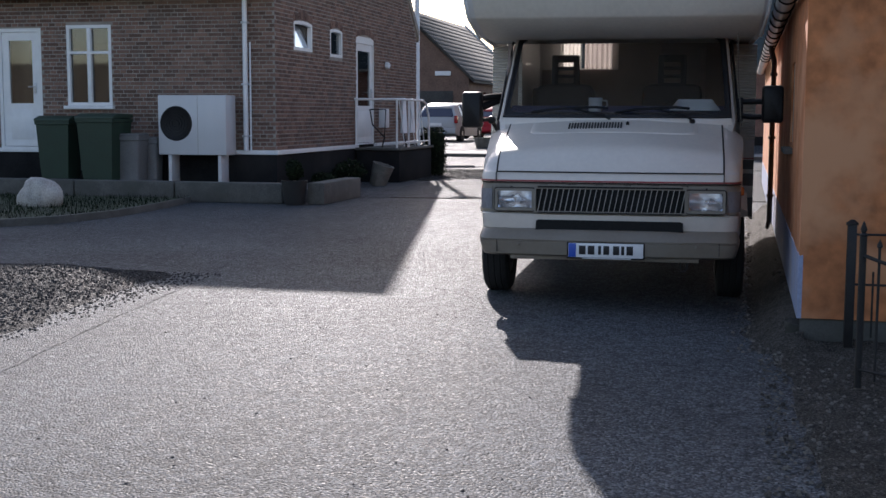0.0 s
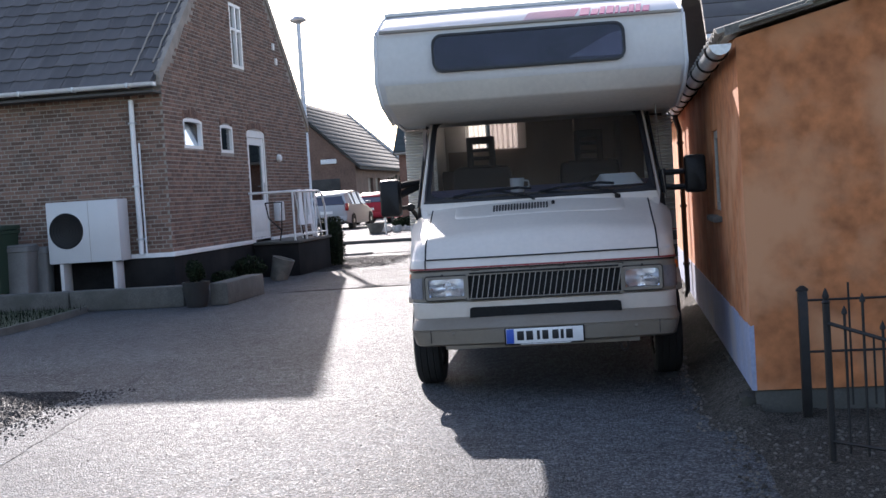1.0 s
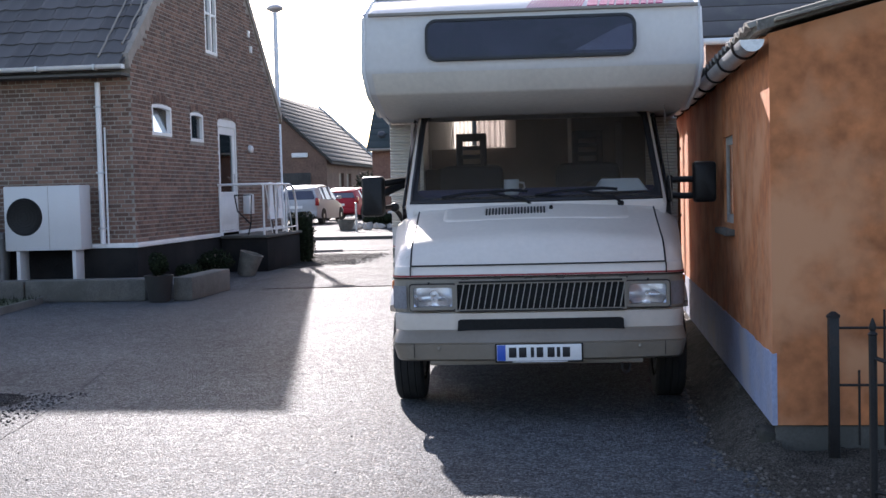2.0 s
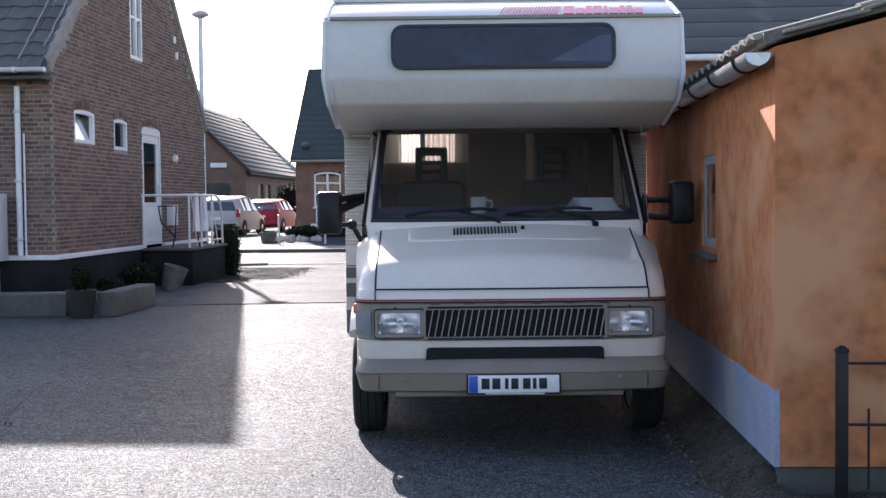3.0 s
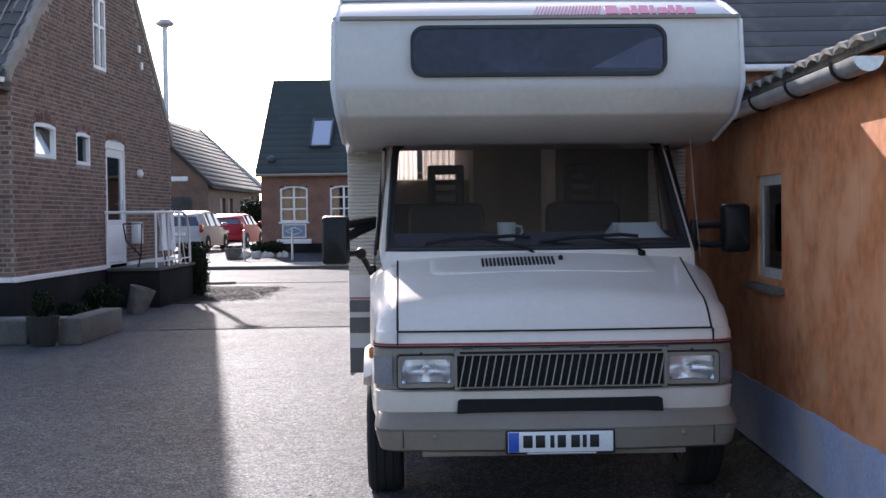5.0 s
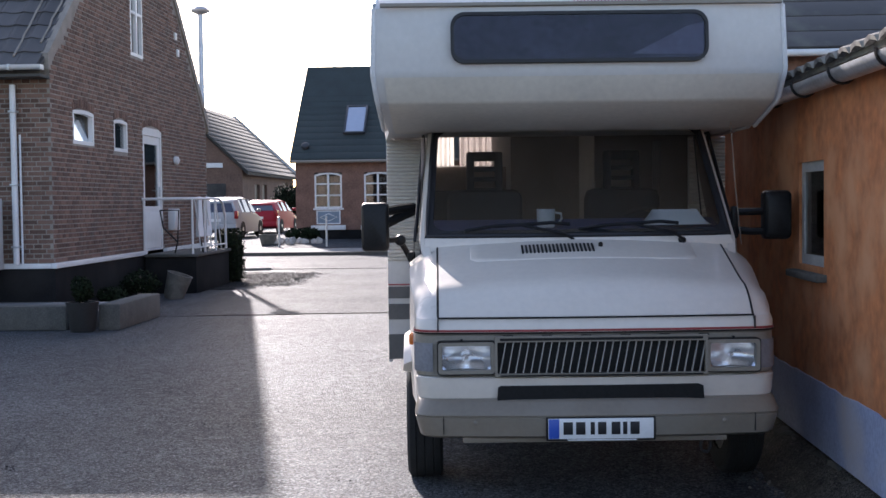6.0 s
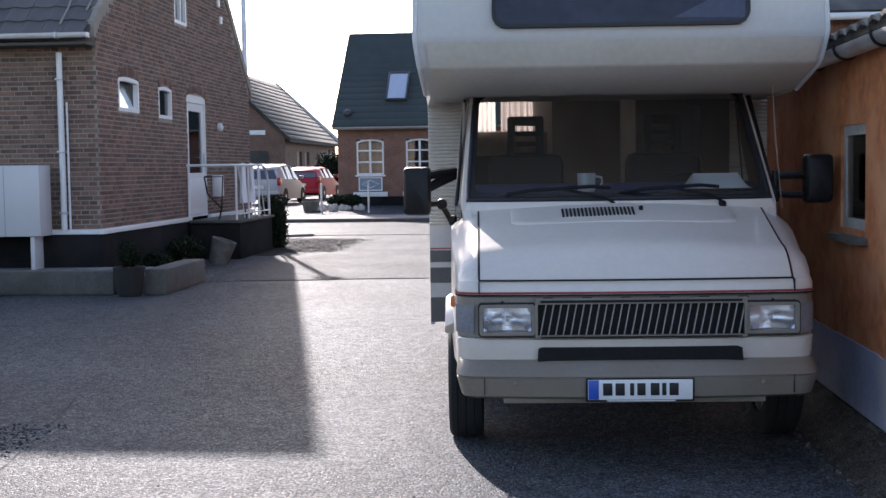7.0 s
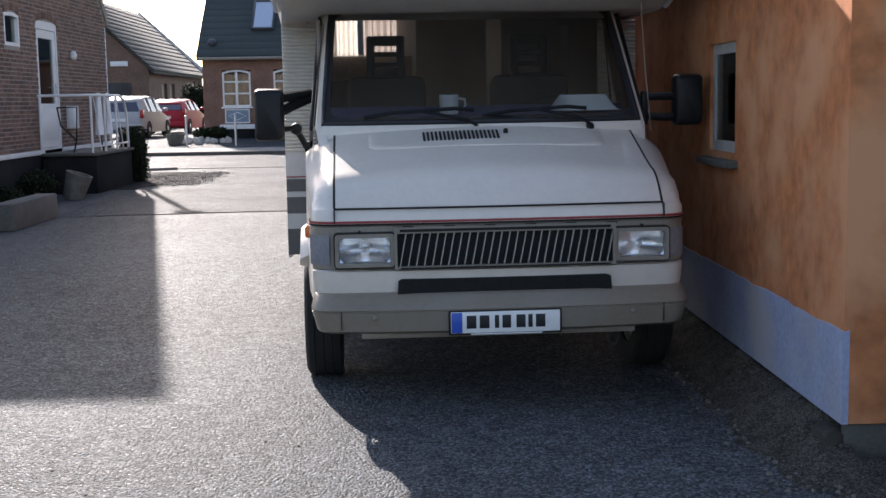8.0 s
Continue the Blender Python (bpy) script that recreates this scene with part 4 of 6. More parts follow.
part("head", lathe(bmesh.new(), [(0.03, 6.0), (0.21, 6.08), (0.22, 6.12), (0.15, 6.19), (0.02, 6.21)], 20), STEEL, lamp)

# ---- orange rendered outbuilding ----
OX, OY = 1.22, -0.98


def on_side(u, d, v):
    return Vector((OX + d, u, v))


def on_end(u, d, v):
    return Vector((u, OY + d, v))


out = thing("outbuilding", pose(0, 0, 0), "orange limewashed outbuilding with blue base and grey tile roof", "building")
bm = wall_slab(bmesh.new(), on_side, [OY + 0.352, 14.0], lambda u: 2.16, 0.165, 0.35, [(0.64, 1.16, 1.135, 1.7)])
part("side_wall", bm, ORANGE, out)
bm = wall_slab(bmesh.new(), on_end, [OX, 4.4, 7.6], lambda u: 2.13 + 0.25 * (min(u, 4.4) - OX) - 0.25 * max(0, u - 4.4), 0.165, 0.35, [])
part("end_wall", bm, ORANGE, out)
bm = bmesh.new()
box(bm, 7.25, 7.6, OY + 0.35, 14, 0.2, 2.1)
box(bm, OX + 0.35, 7.25, 13.65, 14, 0.2, 2.5)
part("rear_wall", bm, ORANGE, out)
rows = []
for k in range(190):
    y, wave = OY - 0.004 + 0.0788 * k, 0.525 + 0.014 * noise.noise((k * 0.35, 3.0, 0.0)) + 0.008 * noise.noise((k * 1.3, 8.0, 0.0))
    rows.append([(OX + 0.02, y, 0.165), (OX - 0.006, y, 0.165), (OX - 0.006, y, wave), (OX + 0.02, y, wave + 0.006)])
part("blue_base", loft(bmesh.new(), rows), BLUEWASH, out, "pale blue limewashed base band")
DARKPANE = glass("dark_window_pane", (0.4, 0.42, 0.42), 1.0, 1.2)
win = casement("window", out, Matrix.Translation((OX + 0.03, 1.16, 1.135)) @ turn_z(-90), 0.52, 0.565, (1, []), "small weathered grey-white framed window", paint=OLDPAINT)
for ob in win.children:
    if ob.name.startswith("pane"):
        ob.data.materials[0] = DARKPANE
        ob.matrix_basis = Matrix.Translation((0, -0.024, 0))
part("window_sill", boxed(OX - 0.06, OX + 0.1, 0.58, 1.24, 1.06, 1.1, 0.008), CONCRETE, out)
roof_r = bmesh.new()
prism(roof_r, [(OX - 0.06, 2.14), (4.4, 2.96), (7.8, 2.1), (7.8, 2.15), (4.4, 3.02), (OX - 0.06, 2.19)], "y", OY - 0.04, 14.1)
oroof = part("roof", roof_r, LICHEN, out, "grey lichen-covered cement tile roof")
sl = math.degrees(math.atan2(0.82, 3.26))
for r in range(2):
    for c in range(22):
        ob = part("tile", prism(bmesh.new(), [(-0.1, 0.0), (-0.07, 0.03), (0.0, 0.042), (0.07, 0.03), (0.1, 0.0), (0.06, 0.012), (0.0, 0.022), (-0.06, 0.012)], "x", 0, 0.62), LICHEN, oroof)
        ob.matrix_basis = Matrix.Translation((OX - 0.1 + r * 0.5, OY + 0.07 + c * 0.21, 2.155 + r * 0.135)) @ turn_y(-sl + rnd.uniform(-2, 2)) @ turn_z(rnd.uniform(-2, 2))
for c in range(9):
    ob = part("verge_tile", boxed(0, 0.4, -0.09, 0.09, 0, 0.016, 0.004), LICHEN, oroof)
    ob.matrix_basis = Matrix.Translation((OX + 0.02 + c * 0.36, OY - 0.02, 2.165 + c * 0.09 + rnd.uniform(0, 0.02))) @ turn_y(-sl + rnd.uniform(-4, 4)) @ turn_z(rnd.uniform(-4, 4))
ogz, ogx = 2.1, OX - 0.085
bm = bmesh.new()
half = [(ogx + 0.06 * math.cos(radians(a)), ogz + 0.06 * math.sin(radians(a))) for a in range(180, 361, 15)]
inn = [(ogx + 0.054 * math.cos(radians(a)), ogz + 0.054 * math.sin(radians(a))) for a in range(360, 179, -15)]
prism(bm, half + inn, "y", OY - 0.02, 14)
prism(bm, half, "y", OY - 0.03, OY - 0.02)
ogut = part("gutter", bm, STEEL, out, "half-round zinc gutter")
for k in range(14):
    y = OY + 0.25 + k * 0.72
    part("gutter_bracket", tube(bmesh.new(), [(ogx + 0.066 * math.cos(radians(a)), y, ogz + 0.066 * math.sin(radians(a))) for a in range(170, 371, 20)], 0.008, 6), IRON, ogut)
opipe = part("downpipe", tube(bmesh.new(), [(ogx, 4.9, ogz - 0.05), (ogx, 4.9, ogz - 0.1), (OX - 0.05, 4.9, ogz - 0.22), (OX - 0.05, 4.9, 0.22), (OX - 0.08, 4.9, 0.16)], 0.027, 10), IRON, out, "dark rusty downpipe")
for z in (1.75, 1.1, 0.5):
    part("pipe_clip", lathe(bmesh.new(), [(0.029, -0.014), (0.037, -0.014), (0.037, 0.014), (0.029, 0.014)], 12, Matrix.Translation((OX - 0.05, 4.9, z)), False), IRON, opipe)
rnd = random.Random(21)
foot = part("footing", boxed(OX + 0.06, 7.5, OY + 0.06, 13.9, 0, 0.164), RUBBLE, out)
part("rendered_foot", boxed(OX + 0.012, 4.0, OY + 0.012, OY + 0.058, 0, 0.162, 0.012), CONCRETE, out, "grey cement-rendered foot of the end wall")
for side, length in (("s", 7.0),):
    a = 0.0
    while a < length:
        w = rnd.uniform(0.14, 0.34) if side == "s" else rnd.uniform(0.08, 0.19)
        bm = bmesh.new()
        box(bm, 0, w - 0.01, -0.05 - rnd.uniform(0, 0.05), 0.05, -0.02, rnd.uniform(0.09, 0.15), 0.025)
        for v in bm.verts:
            v.co += Vector((rnd.uniform(-1, 1), rnd.uniform(-1, 1), rnd.uniform(-1, 1))) * 0.018
        ob = part("stone", bm, RUBBLE, foot, angle=60)
        ob.matrix_basis = Matrix.Translation((OX + 0.03, OY + 0.02 + a + w, 0)) @ turn_z(-90) if side == "s" else Matrix.Translation((OX + 0.05 + a, OY + 0.02, 0))
        a += w

# ---- wrought-iron gate ----
gate = thing("iron_gate", Matrix.Translation((1.46, -2.1, 0)) @ turn_z(-47) @ Matrix.Diagonal((1, 1, 0.77, 1)), "open black wrought-iron garden gate with pointed bars", "gate")
part("end_post", tube(bmesh.new(), [(0, 0, 0.02), (0, 0, 0.98)], 0.017, 8), IRON, gate)
part("finial", lathe(bmesh.new(), [(0.008, 0.96), (0.021, 0.985), (0.01, 1.0), (0.017, 1.02), (0.003, 1.07)], 10), IRON, gate)
part("top_rail", tube(bmesh.new(), [(0, 0, 0.86), (0.4, 0, 0.76), (0.8, 0, 0.8), (1.1, 0, 0.9)], 0.012, 8), IRON, gate)
part("bottom_rail", tube(bmesh.new(), [(0, 0, 0.14), (1.1, 0, 0.14)], 0.012, 8), IRON, gate)
for k in range(10):
    x = 0.1 + 0.1 * k
    top = 0.92 + 0.12 * (k % 2) - 0.12 * math.sin(k / 9 * math.pi)
    b = part("bar", tube(bmesh.new(), [(x, 0, 0.08), (x, 0, top)], 0.007, 6), IRON, gate)
    part("bar_tip", lathe(bmesh.new(), [(0.002, top - 0.01), (0.013, top), (0.013, top + 0.015), (0.001, top + 0.05)], 8, Matrix.Translation((x, 0, 0))), IRON, b)
fence = thing("iron_fence", Matrix.Translation((1.49, -1.12, 0.02)) @ Matrix.Diagonal((1, 1, 0.74, 1)), "black wrought-iron fence with thick post at the wall", "fence")
part("post", boxed(-0.025, 0.025, -0.025, 0.025, 0.02, 0.95, 0.006), IRON, fence)
part("post_cap", lathe(bmesh.new(), [(0.034, 0.95), (0.034, 0.965), (0.01, 0.99)], 10), IRON, fence)
part("top_rail", tube(bmesh.new(), [(0, 0, 0.88), (1.6, -0.05, 0.88)], 0.009, 8), IRON, fence)
part("mid_rail", tube(bmesh.new(), [(0, 0, 0.5), (1.6, -0.05, 0.5)], 0.009, 8), IRON, fence)
for k in range(12):
    x = 0.12 + 0.12 * k
    part("bar", tube(bmesh.new(), [(x, -0.03 * x, 0.1), (x, -0.03 * x, 1.0 if k % 2 else 0.6)], 0.006, 6), IRON, fence)

# ---- brick building behind the outbuilding ----
back = thing("rear_building", pose(0, 0, 0), "brown brick building with dark tile roof behind the outbuilding", "building")
part("wall", boxed(2.4, 14, 15.0, 24, 0, 3.9), FARBRICK, back)
bm = bmesh.new()
prism(bm, [(14.7, 3.85), (19.5, 7.9), (24.3, 3.85), (24.3, 3.98), (19.5, 8.05), (14.7, 3.98)], "x", 2.2, 14.2)
broof = part("roof", bm, TILES, back)
for k in range(13):
    part("tile_course", boxed(2.2, 14.2, -0.03, 0.42, 0, 0.05, 0.01), TILES, broof).matrix_basis = Matrix.Translation((0, 14.7 + k * 0.36, 3.99 + k * 0.304)) @ turn_x(40)
part("gutter", tube(bmesh.new(), [(2.2, 14.62, 3.9), (14.2, 14.62, 3.9)], 0.06, 10), PVC, back)


# ---- camper van ----
van = thing("camper_van", Matrix.Translation((0, 0.05, 0)) @ turn_z(2.8), "cream-white older camper van with alcove over the cab, parked", "camper van")


def plan(w, yf, r, yb, crown=0.03, n=7, m=10):
    """Outline of a nose from the left back round the front to the right back."""
    pts = [(-w, yb), (-w, yf + r + crown + 0.04)]
    for k in range(n + 1):
        a = radians(180 + 90 * k / n)
        pts.append((-w + r + r * math.cos(a), yf + crown + r + r * math.sin(a)))
    for k in range(1, m):
        f = -1 + 2 * k / m
        pts.append(((w - r) * f, yf + crown * f * f))
    for k in range(n + 1):
        a = radians(270 + 90 * k / n)
        pts.append((w - r + r * math.cos(a), yf + crown + r + r * math.sin(a)))
    return pts + [(w, yf + r + crown + 0.04), (w, yb)]


def skirt(levels, back):
    """Open skin round the nose through levels of (z, half width, front y, corner radius)."""
    return loft(bmesh.new(), [[(x, y, z) for x, y in plan(w + 0.012, yf, r, back)] for z, w, yf, r in levels], False, False)


part("lower_front_panel", skirt([(0.46, 0.85, 0.1, 0.1), (0.57, 0.868, 0.055, 0.11), (0.645, 0.872, 0.05, 0.11), (0.652, 0.868, 0.07, 0.11)], 0.5), VANWHITE, van)
panel = skirt([(0.648, 0.865, 0.085, 0.12), (0.655, 0.872, 0.07, 0.12), (0.85, 0.876, 0.078, 0.12), (0.862, 0.872, 0.09, 0.12)], 0.42)
for co, no in (((-0.756, 0, 0), (1, 0, 0)), ((-0.518, 0, 0), (1, 0, 0)), ((0.546, 0, 0), (1, 0, 0)), ((0.769, 0, 0), (1, 0, 0)), ((0, 0, 0.686), (0, 0, 1)), ((0, 0, 0.804), (0, 0, 1))):
    bmesh.ops.bisect_plane(panel, geom=panel.verts[:] + panel.edges[:] + panel.faces[:], plane_co=co, plane_no=no)
openings = [f for f in panel.faces if 0.686 < f.calc_center_median().z < 0.804 and f.calc_center_median().y < 0.2 and (-0.756 < f.calc_center_median().x < -0.518 or 0.546 < f.calc_center_median().x < 0.769)]
bmesh.ops.delete(panel, geom=openings, context="FACES")
part("headlight_panel", panel, PANEL, van, "matt grey headlight surround")
part("nose_lip", skirt([(0.858, 0.872, 0.09, 0.12), (0.866, 0.878, 0.074, 0.12), (0.905, 0.88, 0.08, 0.12), (0.93, 0.876, 0.095, 0.13)], 0.5), VANWHITE, van)
bm = bmesh.new()
loft(bm, [[(x, y, z) for x, y in plan(0.8955, 0.0695, 0.12, 0.5)] for z in (0.868, 0.879)], False, False)
part("pinstripe", bm, RED, van, "thin red pinstripe")
bm = bmesh.new()
loft(bm, [[(x, y, z) for x, y in plan(0.8955, 0.07, 0.12, 0.5)] for z in (0.858, 0.866)], False, False)
part("shadow_gap", bm, BLACK, van)


def nose_z(x, y):
    """Height of bonnet and wing tops."""
    fl = front_y(x) + 0.012
    f = (y - fl) / (0.82 - fl)
    f = min(1.0, max(0.0, f))
    z = 0.934 + 0.11 * (1 - (1 - min(1.0, f / 0.28)) ** 2) + 0.252 * f
    over = max(0.0, abs(x) - 0.7)
    k = min(1.0, max(0.0, f * 3))
    return z - k * (0.045 * (x / 0.8) ** 2 + 0.5 * over * over + 2.4 * max(0.0, abs(x) - 0.8) ** 2)


def nose_w(y):
    return 0.888 + 0.038 * min(1.0, max(0.0, (y - 0.25) / 0.45))


def front_y(x):
    """Plan line of the nose's front edge."""
    ax = abs(x)
    return 0.095 + 0.03 * (ax / 0.75) ** 2 + (0.0 if ax < 0.772 else 0.13 * (1 - math.sqrt(max(0.0, 1 - ((ax - 0.772) / 0.125) ** 2))))


# wings: body skin from nose to door, section by section
rings = []
ys = [0.126, 0.135, 0.15, 0.175, 0.21, 0.255, 0.38, 0.5, 0.62, 0.74, 0.86, 1.0]
for y in ys:
    ring = []
    w = nose_w(y)
    for s in (-1, 1):
        side = []
        lim = 0.758 + 0.13 * math.sqrt(max(0.0, 1 - ((0.255 - y) / 0.13) ** 2)) if y < 0.255 else w
        zb = max(0.5, 0.58 if 0.5 < y < 1.3 else 0.5)
        side.append((s * lim, y, zb))
        side.append((s * lim, y, max(zb, 0.93)))
        for k in range(6):
            x = lim - 0.002 - (lim - 0.7) * k / 5
            side.append((s * x, y, nose_z(x, min(y, 0.82)) - 0.004))
        ring += side if s < 0 else side[::-1]
    rings.append(ring)
bm = bmesh.new()
loft(bm, rings, False, False)
part("wing_shell", bm, VANWHITE, van)
bm = bmesh.new()
grid = []


def bonnet_y(x, f):
    return front_y(x) + 0.012 + f * (0.80 + 0.05 * (x / 0.77) ** 2 - front_y(x))


for i in range(15):
    grid.append([(x, bonnet_y(x, i / 14), nose_z(x, bonnet_y(x, i / 14)) + 0.006) for x in [-0.768 + 1.536 * k / 24 for k in range(25)]])
loft(bm, [[(x, y + 0.004, z - 0.02) for x, y, z in grid[0]]] + grid, False, False)
hood = part("bonnet", bm, VANWHITE, van, "cream bonnet dusted with dirt")
for s in (-1, 1):
    part("bonnet_gap", tube(bmesh.new(), [(s * 0.774, bonnet_y(0.774, k / 14), nose_z(0.774, bonnet_y(0.774, k / 14)) + 0.004) for k in range(15)], 0.0055, 6), BLACK, hood)
part("bonnet_gap", tube(bmesh.new(), [(x, 0.087 + 0.03 * (x / 0.746) ** 2, 0.9345) for x in [-0.775 + 1.55 * k / 24 for k in range(25)]], 0.0048, 6), BLACK, hood)
for s in (-1, 1):
    part("lip_seam", boxed(s * 0.774 - 0.003, s * 0.774 + 0.003, 0.094, 0.2, 0.87, 0.932), BLACK, hood)
bm = bmesh.new()
for k in range(19):
    x = -0.325 + 0.375 * k / 18
    prism(bm, [(0.61, nose_z(x, 0.61) - 0.01), (0.71, nose_z(x, 0.71) - 0.01), (0.71, nose_z(x, 0.71) + 0.018), (0.61, nose_z(x, 0.61) + 0.018)], "x", x, x + 0.011)
vent = part("vent", bm, BLACK, hood, "black louvred bonnet vent")
part("washer_jet", lathe(bmesh.new(), [(0.012, 0), (0.012, 0.02), (0.004, 0.026)], 8, Matrix.Translation((0.1, 0.68, nose_z(0.1, 0.68) + 0.01))), BLACK, hood)
# shallow raised field in the rear of the bonnet
field = [(-0.6, 0.76), (-0.6, 0.6), (-0.57, 0.565), (-0.4, 0.545), (0.0, 0.535), (0.4, 0.545), (0.57, 0.565), (0.6, 0.6), (0.6, 0.76)]
part("bonnet_field", loft(bmesh.new(), [[(x * k, 0.78 - (0.78 - y) * k, nose_z(x * k, 0.78 - (0.78 - y) * k) + 0.006 + h) for x, y in field] for k, h in ((1.0, -0.001), (0.985, 0.006), (0.9, 0.0066), (0.5, 0.0066), (0.0, 0.0066))], False, False), VANWHITE, hood)
for s in (-1, 1):
    part("clip_bolt", boxed(s * 0.66 - 0.006, s * 0.66 + 0.006, 0.056, 0.075, 0.826, 0.838, 0.002), BLACK, hood)

# grille, headlights
grille = part("grille", boxed(-0.495, 0.525, 0.06, 0.1, 0.662, 0.842, 0.006), PITBLACK, van, "black grille with slanting grey slats")
part("grille_frame", ringframe(bmesh.new(), [(-0.50, 0.655), (0.53, 0.655), (0.53, 0.85), (-0.50, 0.85)], [(-0.488, 0.668), (0.518, 0.668), (0.518, 0.822), (-0.488, 0.822)], 0.03, 0.075), PANEL, grille)
for k in range(27):
    x = -0.478 + k * 0.0372
    bm = bmesh.new()
    prism(bm, [(x, 0.668), (x + 0.0055, 0.668), (x + 0.0355, 0.822), (x + 0.03, 0.822)], "y", 0.042, 0.056)
    part("slat", bm, SLATGREY, grille)
for z0, z1 in ((0.83, 0.842), (0.656, 0.664)):
    part("slot", boxed(-0.475, 0.505, 0.026, 0.031, z0, z1), BLACK, grille)
for k in range(6):
    part("clip", boxed(-0.46 + k * 0.19, -0.41 + k * 0.19, 0.05, 0.075, 0.845, 0.853), BLACK, grille)
for s, x0, x1 in ((-1, -0.762, -0.512), (1, 0.54, 0.775)):
    hl = new("headlight")
    hl.parent = van
    tagged(hl, "clear rectangular headlight")
    yf = 0.06
    z0, z1 = 0.68, 0.81
    part("bezel", ringframe(bmesh.new(), rounded(x0 - 0.012, x1 + 0.012, z0 - 0.012, z1 + 0.012, 0.015, 3), rounded(x0 + 0.006, x1 - 0.006, z0 + 0.006, z1 - 0.006, 0.012, 3), yf - 0.012, yf + 0.05), PANEL, hl)
    part("seam", ringframe(bmesh.new(), rounded(x0 - 0.018, x1 + 0.018, z0 - 0.018, z1 + 0.018, 0.018, 3), rounded(x0 - 0.012, x1 + 0.012, z0 - 0.012, z1 + 0.012, 0.015, 3), yf - 0.006, yf + 0.04), BLACK, hl)
    cx, cz = (x0 + x1) / 2, (z0 + z1) / 2
    bowl = bmesh.new()
    hw, hh = (x1 - x0) / 2 - 0.008, (z1 - z0) / 2 - 0.008
    loft(bowl, [[(cx + hw * u / 10, yf + 0.008 + 0.085 * max(0.0, 1 - 0.72 * (u / 10) ** 2 - 0.5 * (v / 5) ** 2), cz + hh * v / 5) for v in range(-5, 6)] for u in range(-10, 11)], False, False)
    part("reflector", bowl, REFLECTOR, hl)
    bm = bmesh.new()
    lathe(bm, [(0.001, -0.01), (0.013, -0.008), (0.015, 0.01), (0.01, 0.03)], 12, Matrix.Translation((cx, yf + 0.06, cz)) @ turn_x(90))
    part("bulb", bm, CHROME, hl)
    bm = bmesh.new()
    rows = []
    for i in range(13):
        x = x0 + 0.008 + (x1 - x0 - 0.016) * i / 12
        rows.append([(x, yf - 0.004 + (0.003 if i % 2 else 0.0), z0 + 0.008 + (z1 - z0 - 0.016) * j / 4) for j in range(5)])
    loft(bm, rows, False, False)
    lens = part("lens", bm, LENS, hl)
    lens.visible_shadow = False
    ix0, ix1 = (-0.868, -0.782) if s < 0 else (0.795, 0.87)
    bm = bmesh.new()
    pts = [p for p in plan(0.894, 0.066, 0.12, 0.3) if min(abs(ix0), abs(ix1)) - 0.005 <= abs(p[0]) and p[0] * s > 0]
    loft(bm, [[(x, y, z) for x, y in pts if y < 0.29] for z in (0.675, 0.815)], False, False)
    part("indicator", bm, LENSCLEAR, van, "smoked grey corner indicator")
    part("side_repeater", boxed(s * 0.905 - 0.02, s * 0.905 + 0.02, 0.42, 0.5, 0.77, 0.83, 0.012), AMBER, van, "orange side repeater")

# bumper with swept corners
prof = [(0.055, 0.365), (-0.006, 0.362), (-0.024, 0.374), (-0.036, 0.454), (-0.037, 0.462), (-0.027, 0.465), (-0.027, 0.471), (-0.036, 0.474), (-0.028, 0.485), (0.016, 0.532), (0.03, 0.542), (0.075, 0.547)]
bm = bmesh.new()
rings = []
for d, z in prof:
    tuck = 0.028 * max(0.0, (0.5 - z) / 0.14)
    rings.append([(x, y + tuck * 2 * max(0.0, abs(x) - 0.72), z) for x, y in plan(0.884 - d * 0.35 - tuck, d, 0.11, 0.36 - tuck * 2, 0.045, 8, 12)])
loft(bm, rings, False, False)
bumper = part("bumper", bm, BUMPER, van, "taupe-grey plastic bumper with scuffed corners")
for s in (-1, 1):
    part("bumper_seam", boxed(s * 0.752 - 0.0016, s * 0.752 + 0.0016, 0.004, 0.03, 0.385, 0.47), BLACK, bumper)
    part("bolt", lathe(bmesh.new(), [(0.012, 0), (0.012, 0.006), (0.006, 0.009)], 10, Matrix.Translation((s * 0.6 - 0.0, -0.012, 0.44)) @ turn_x(90)), BUMPER, bumper)
part("air_slot", prism(bmesh.new(), [(-0.49, 0.53), (0.515, 0.53), (0.51, 0.6), (0.49, 0.608), (-0.47, 0.608), (-0.485, 0.6)], "y", 0.044, 0.1), PITBLACK, van, "black lower air intake")
part("undertray", boxed(-0.66, 0.62, 0.03, 0.3, 0.335, 0.374, 0.006), BUMPER, van)
part("tow_eye", tube(bmesh.new(), [(0.52 + 0.025 * math.cos(a), 0.05, 0.31 + 0.035 * math.sin(a)) for a in [2 * math.pi * k / 12 for k in range(12)]], 0.007, 6, closed=True), IRON, van)

plate = new("number_plate")
plate.parent = van
tagged(plate, "white number plate with blue end strip and black bars")
part("plate_frame", boxed(-0.262, 0.262, -0.042, -0.03, 0.354, 0.468, 0.004), BLACK, plate)
part("plate_sheet", boxed(-0.252, 0.252, -0.046, -0.041, 0.364, 0.462, 0.002), PLATEWHITE, plate)
part("blue_strip", boxed(-0.25, -0.2, -0.0485, -0.0455, 0.366, 0.46, 0.001), PLATEBLUE, plate)
for x, w_ in ((-0.18, 0.045), (-0.12, 0.045), (-0.05, 0.02), (-0.015, 0.04), (0.05, 0.042), (0.105, 0.02), (0.14, 0.044)):
    part("bar", boxed(x, x + w_, -0.0485, -0.0455, 0.385, 0.445, 0.001), INK, plate)
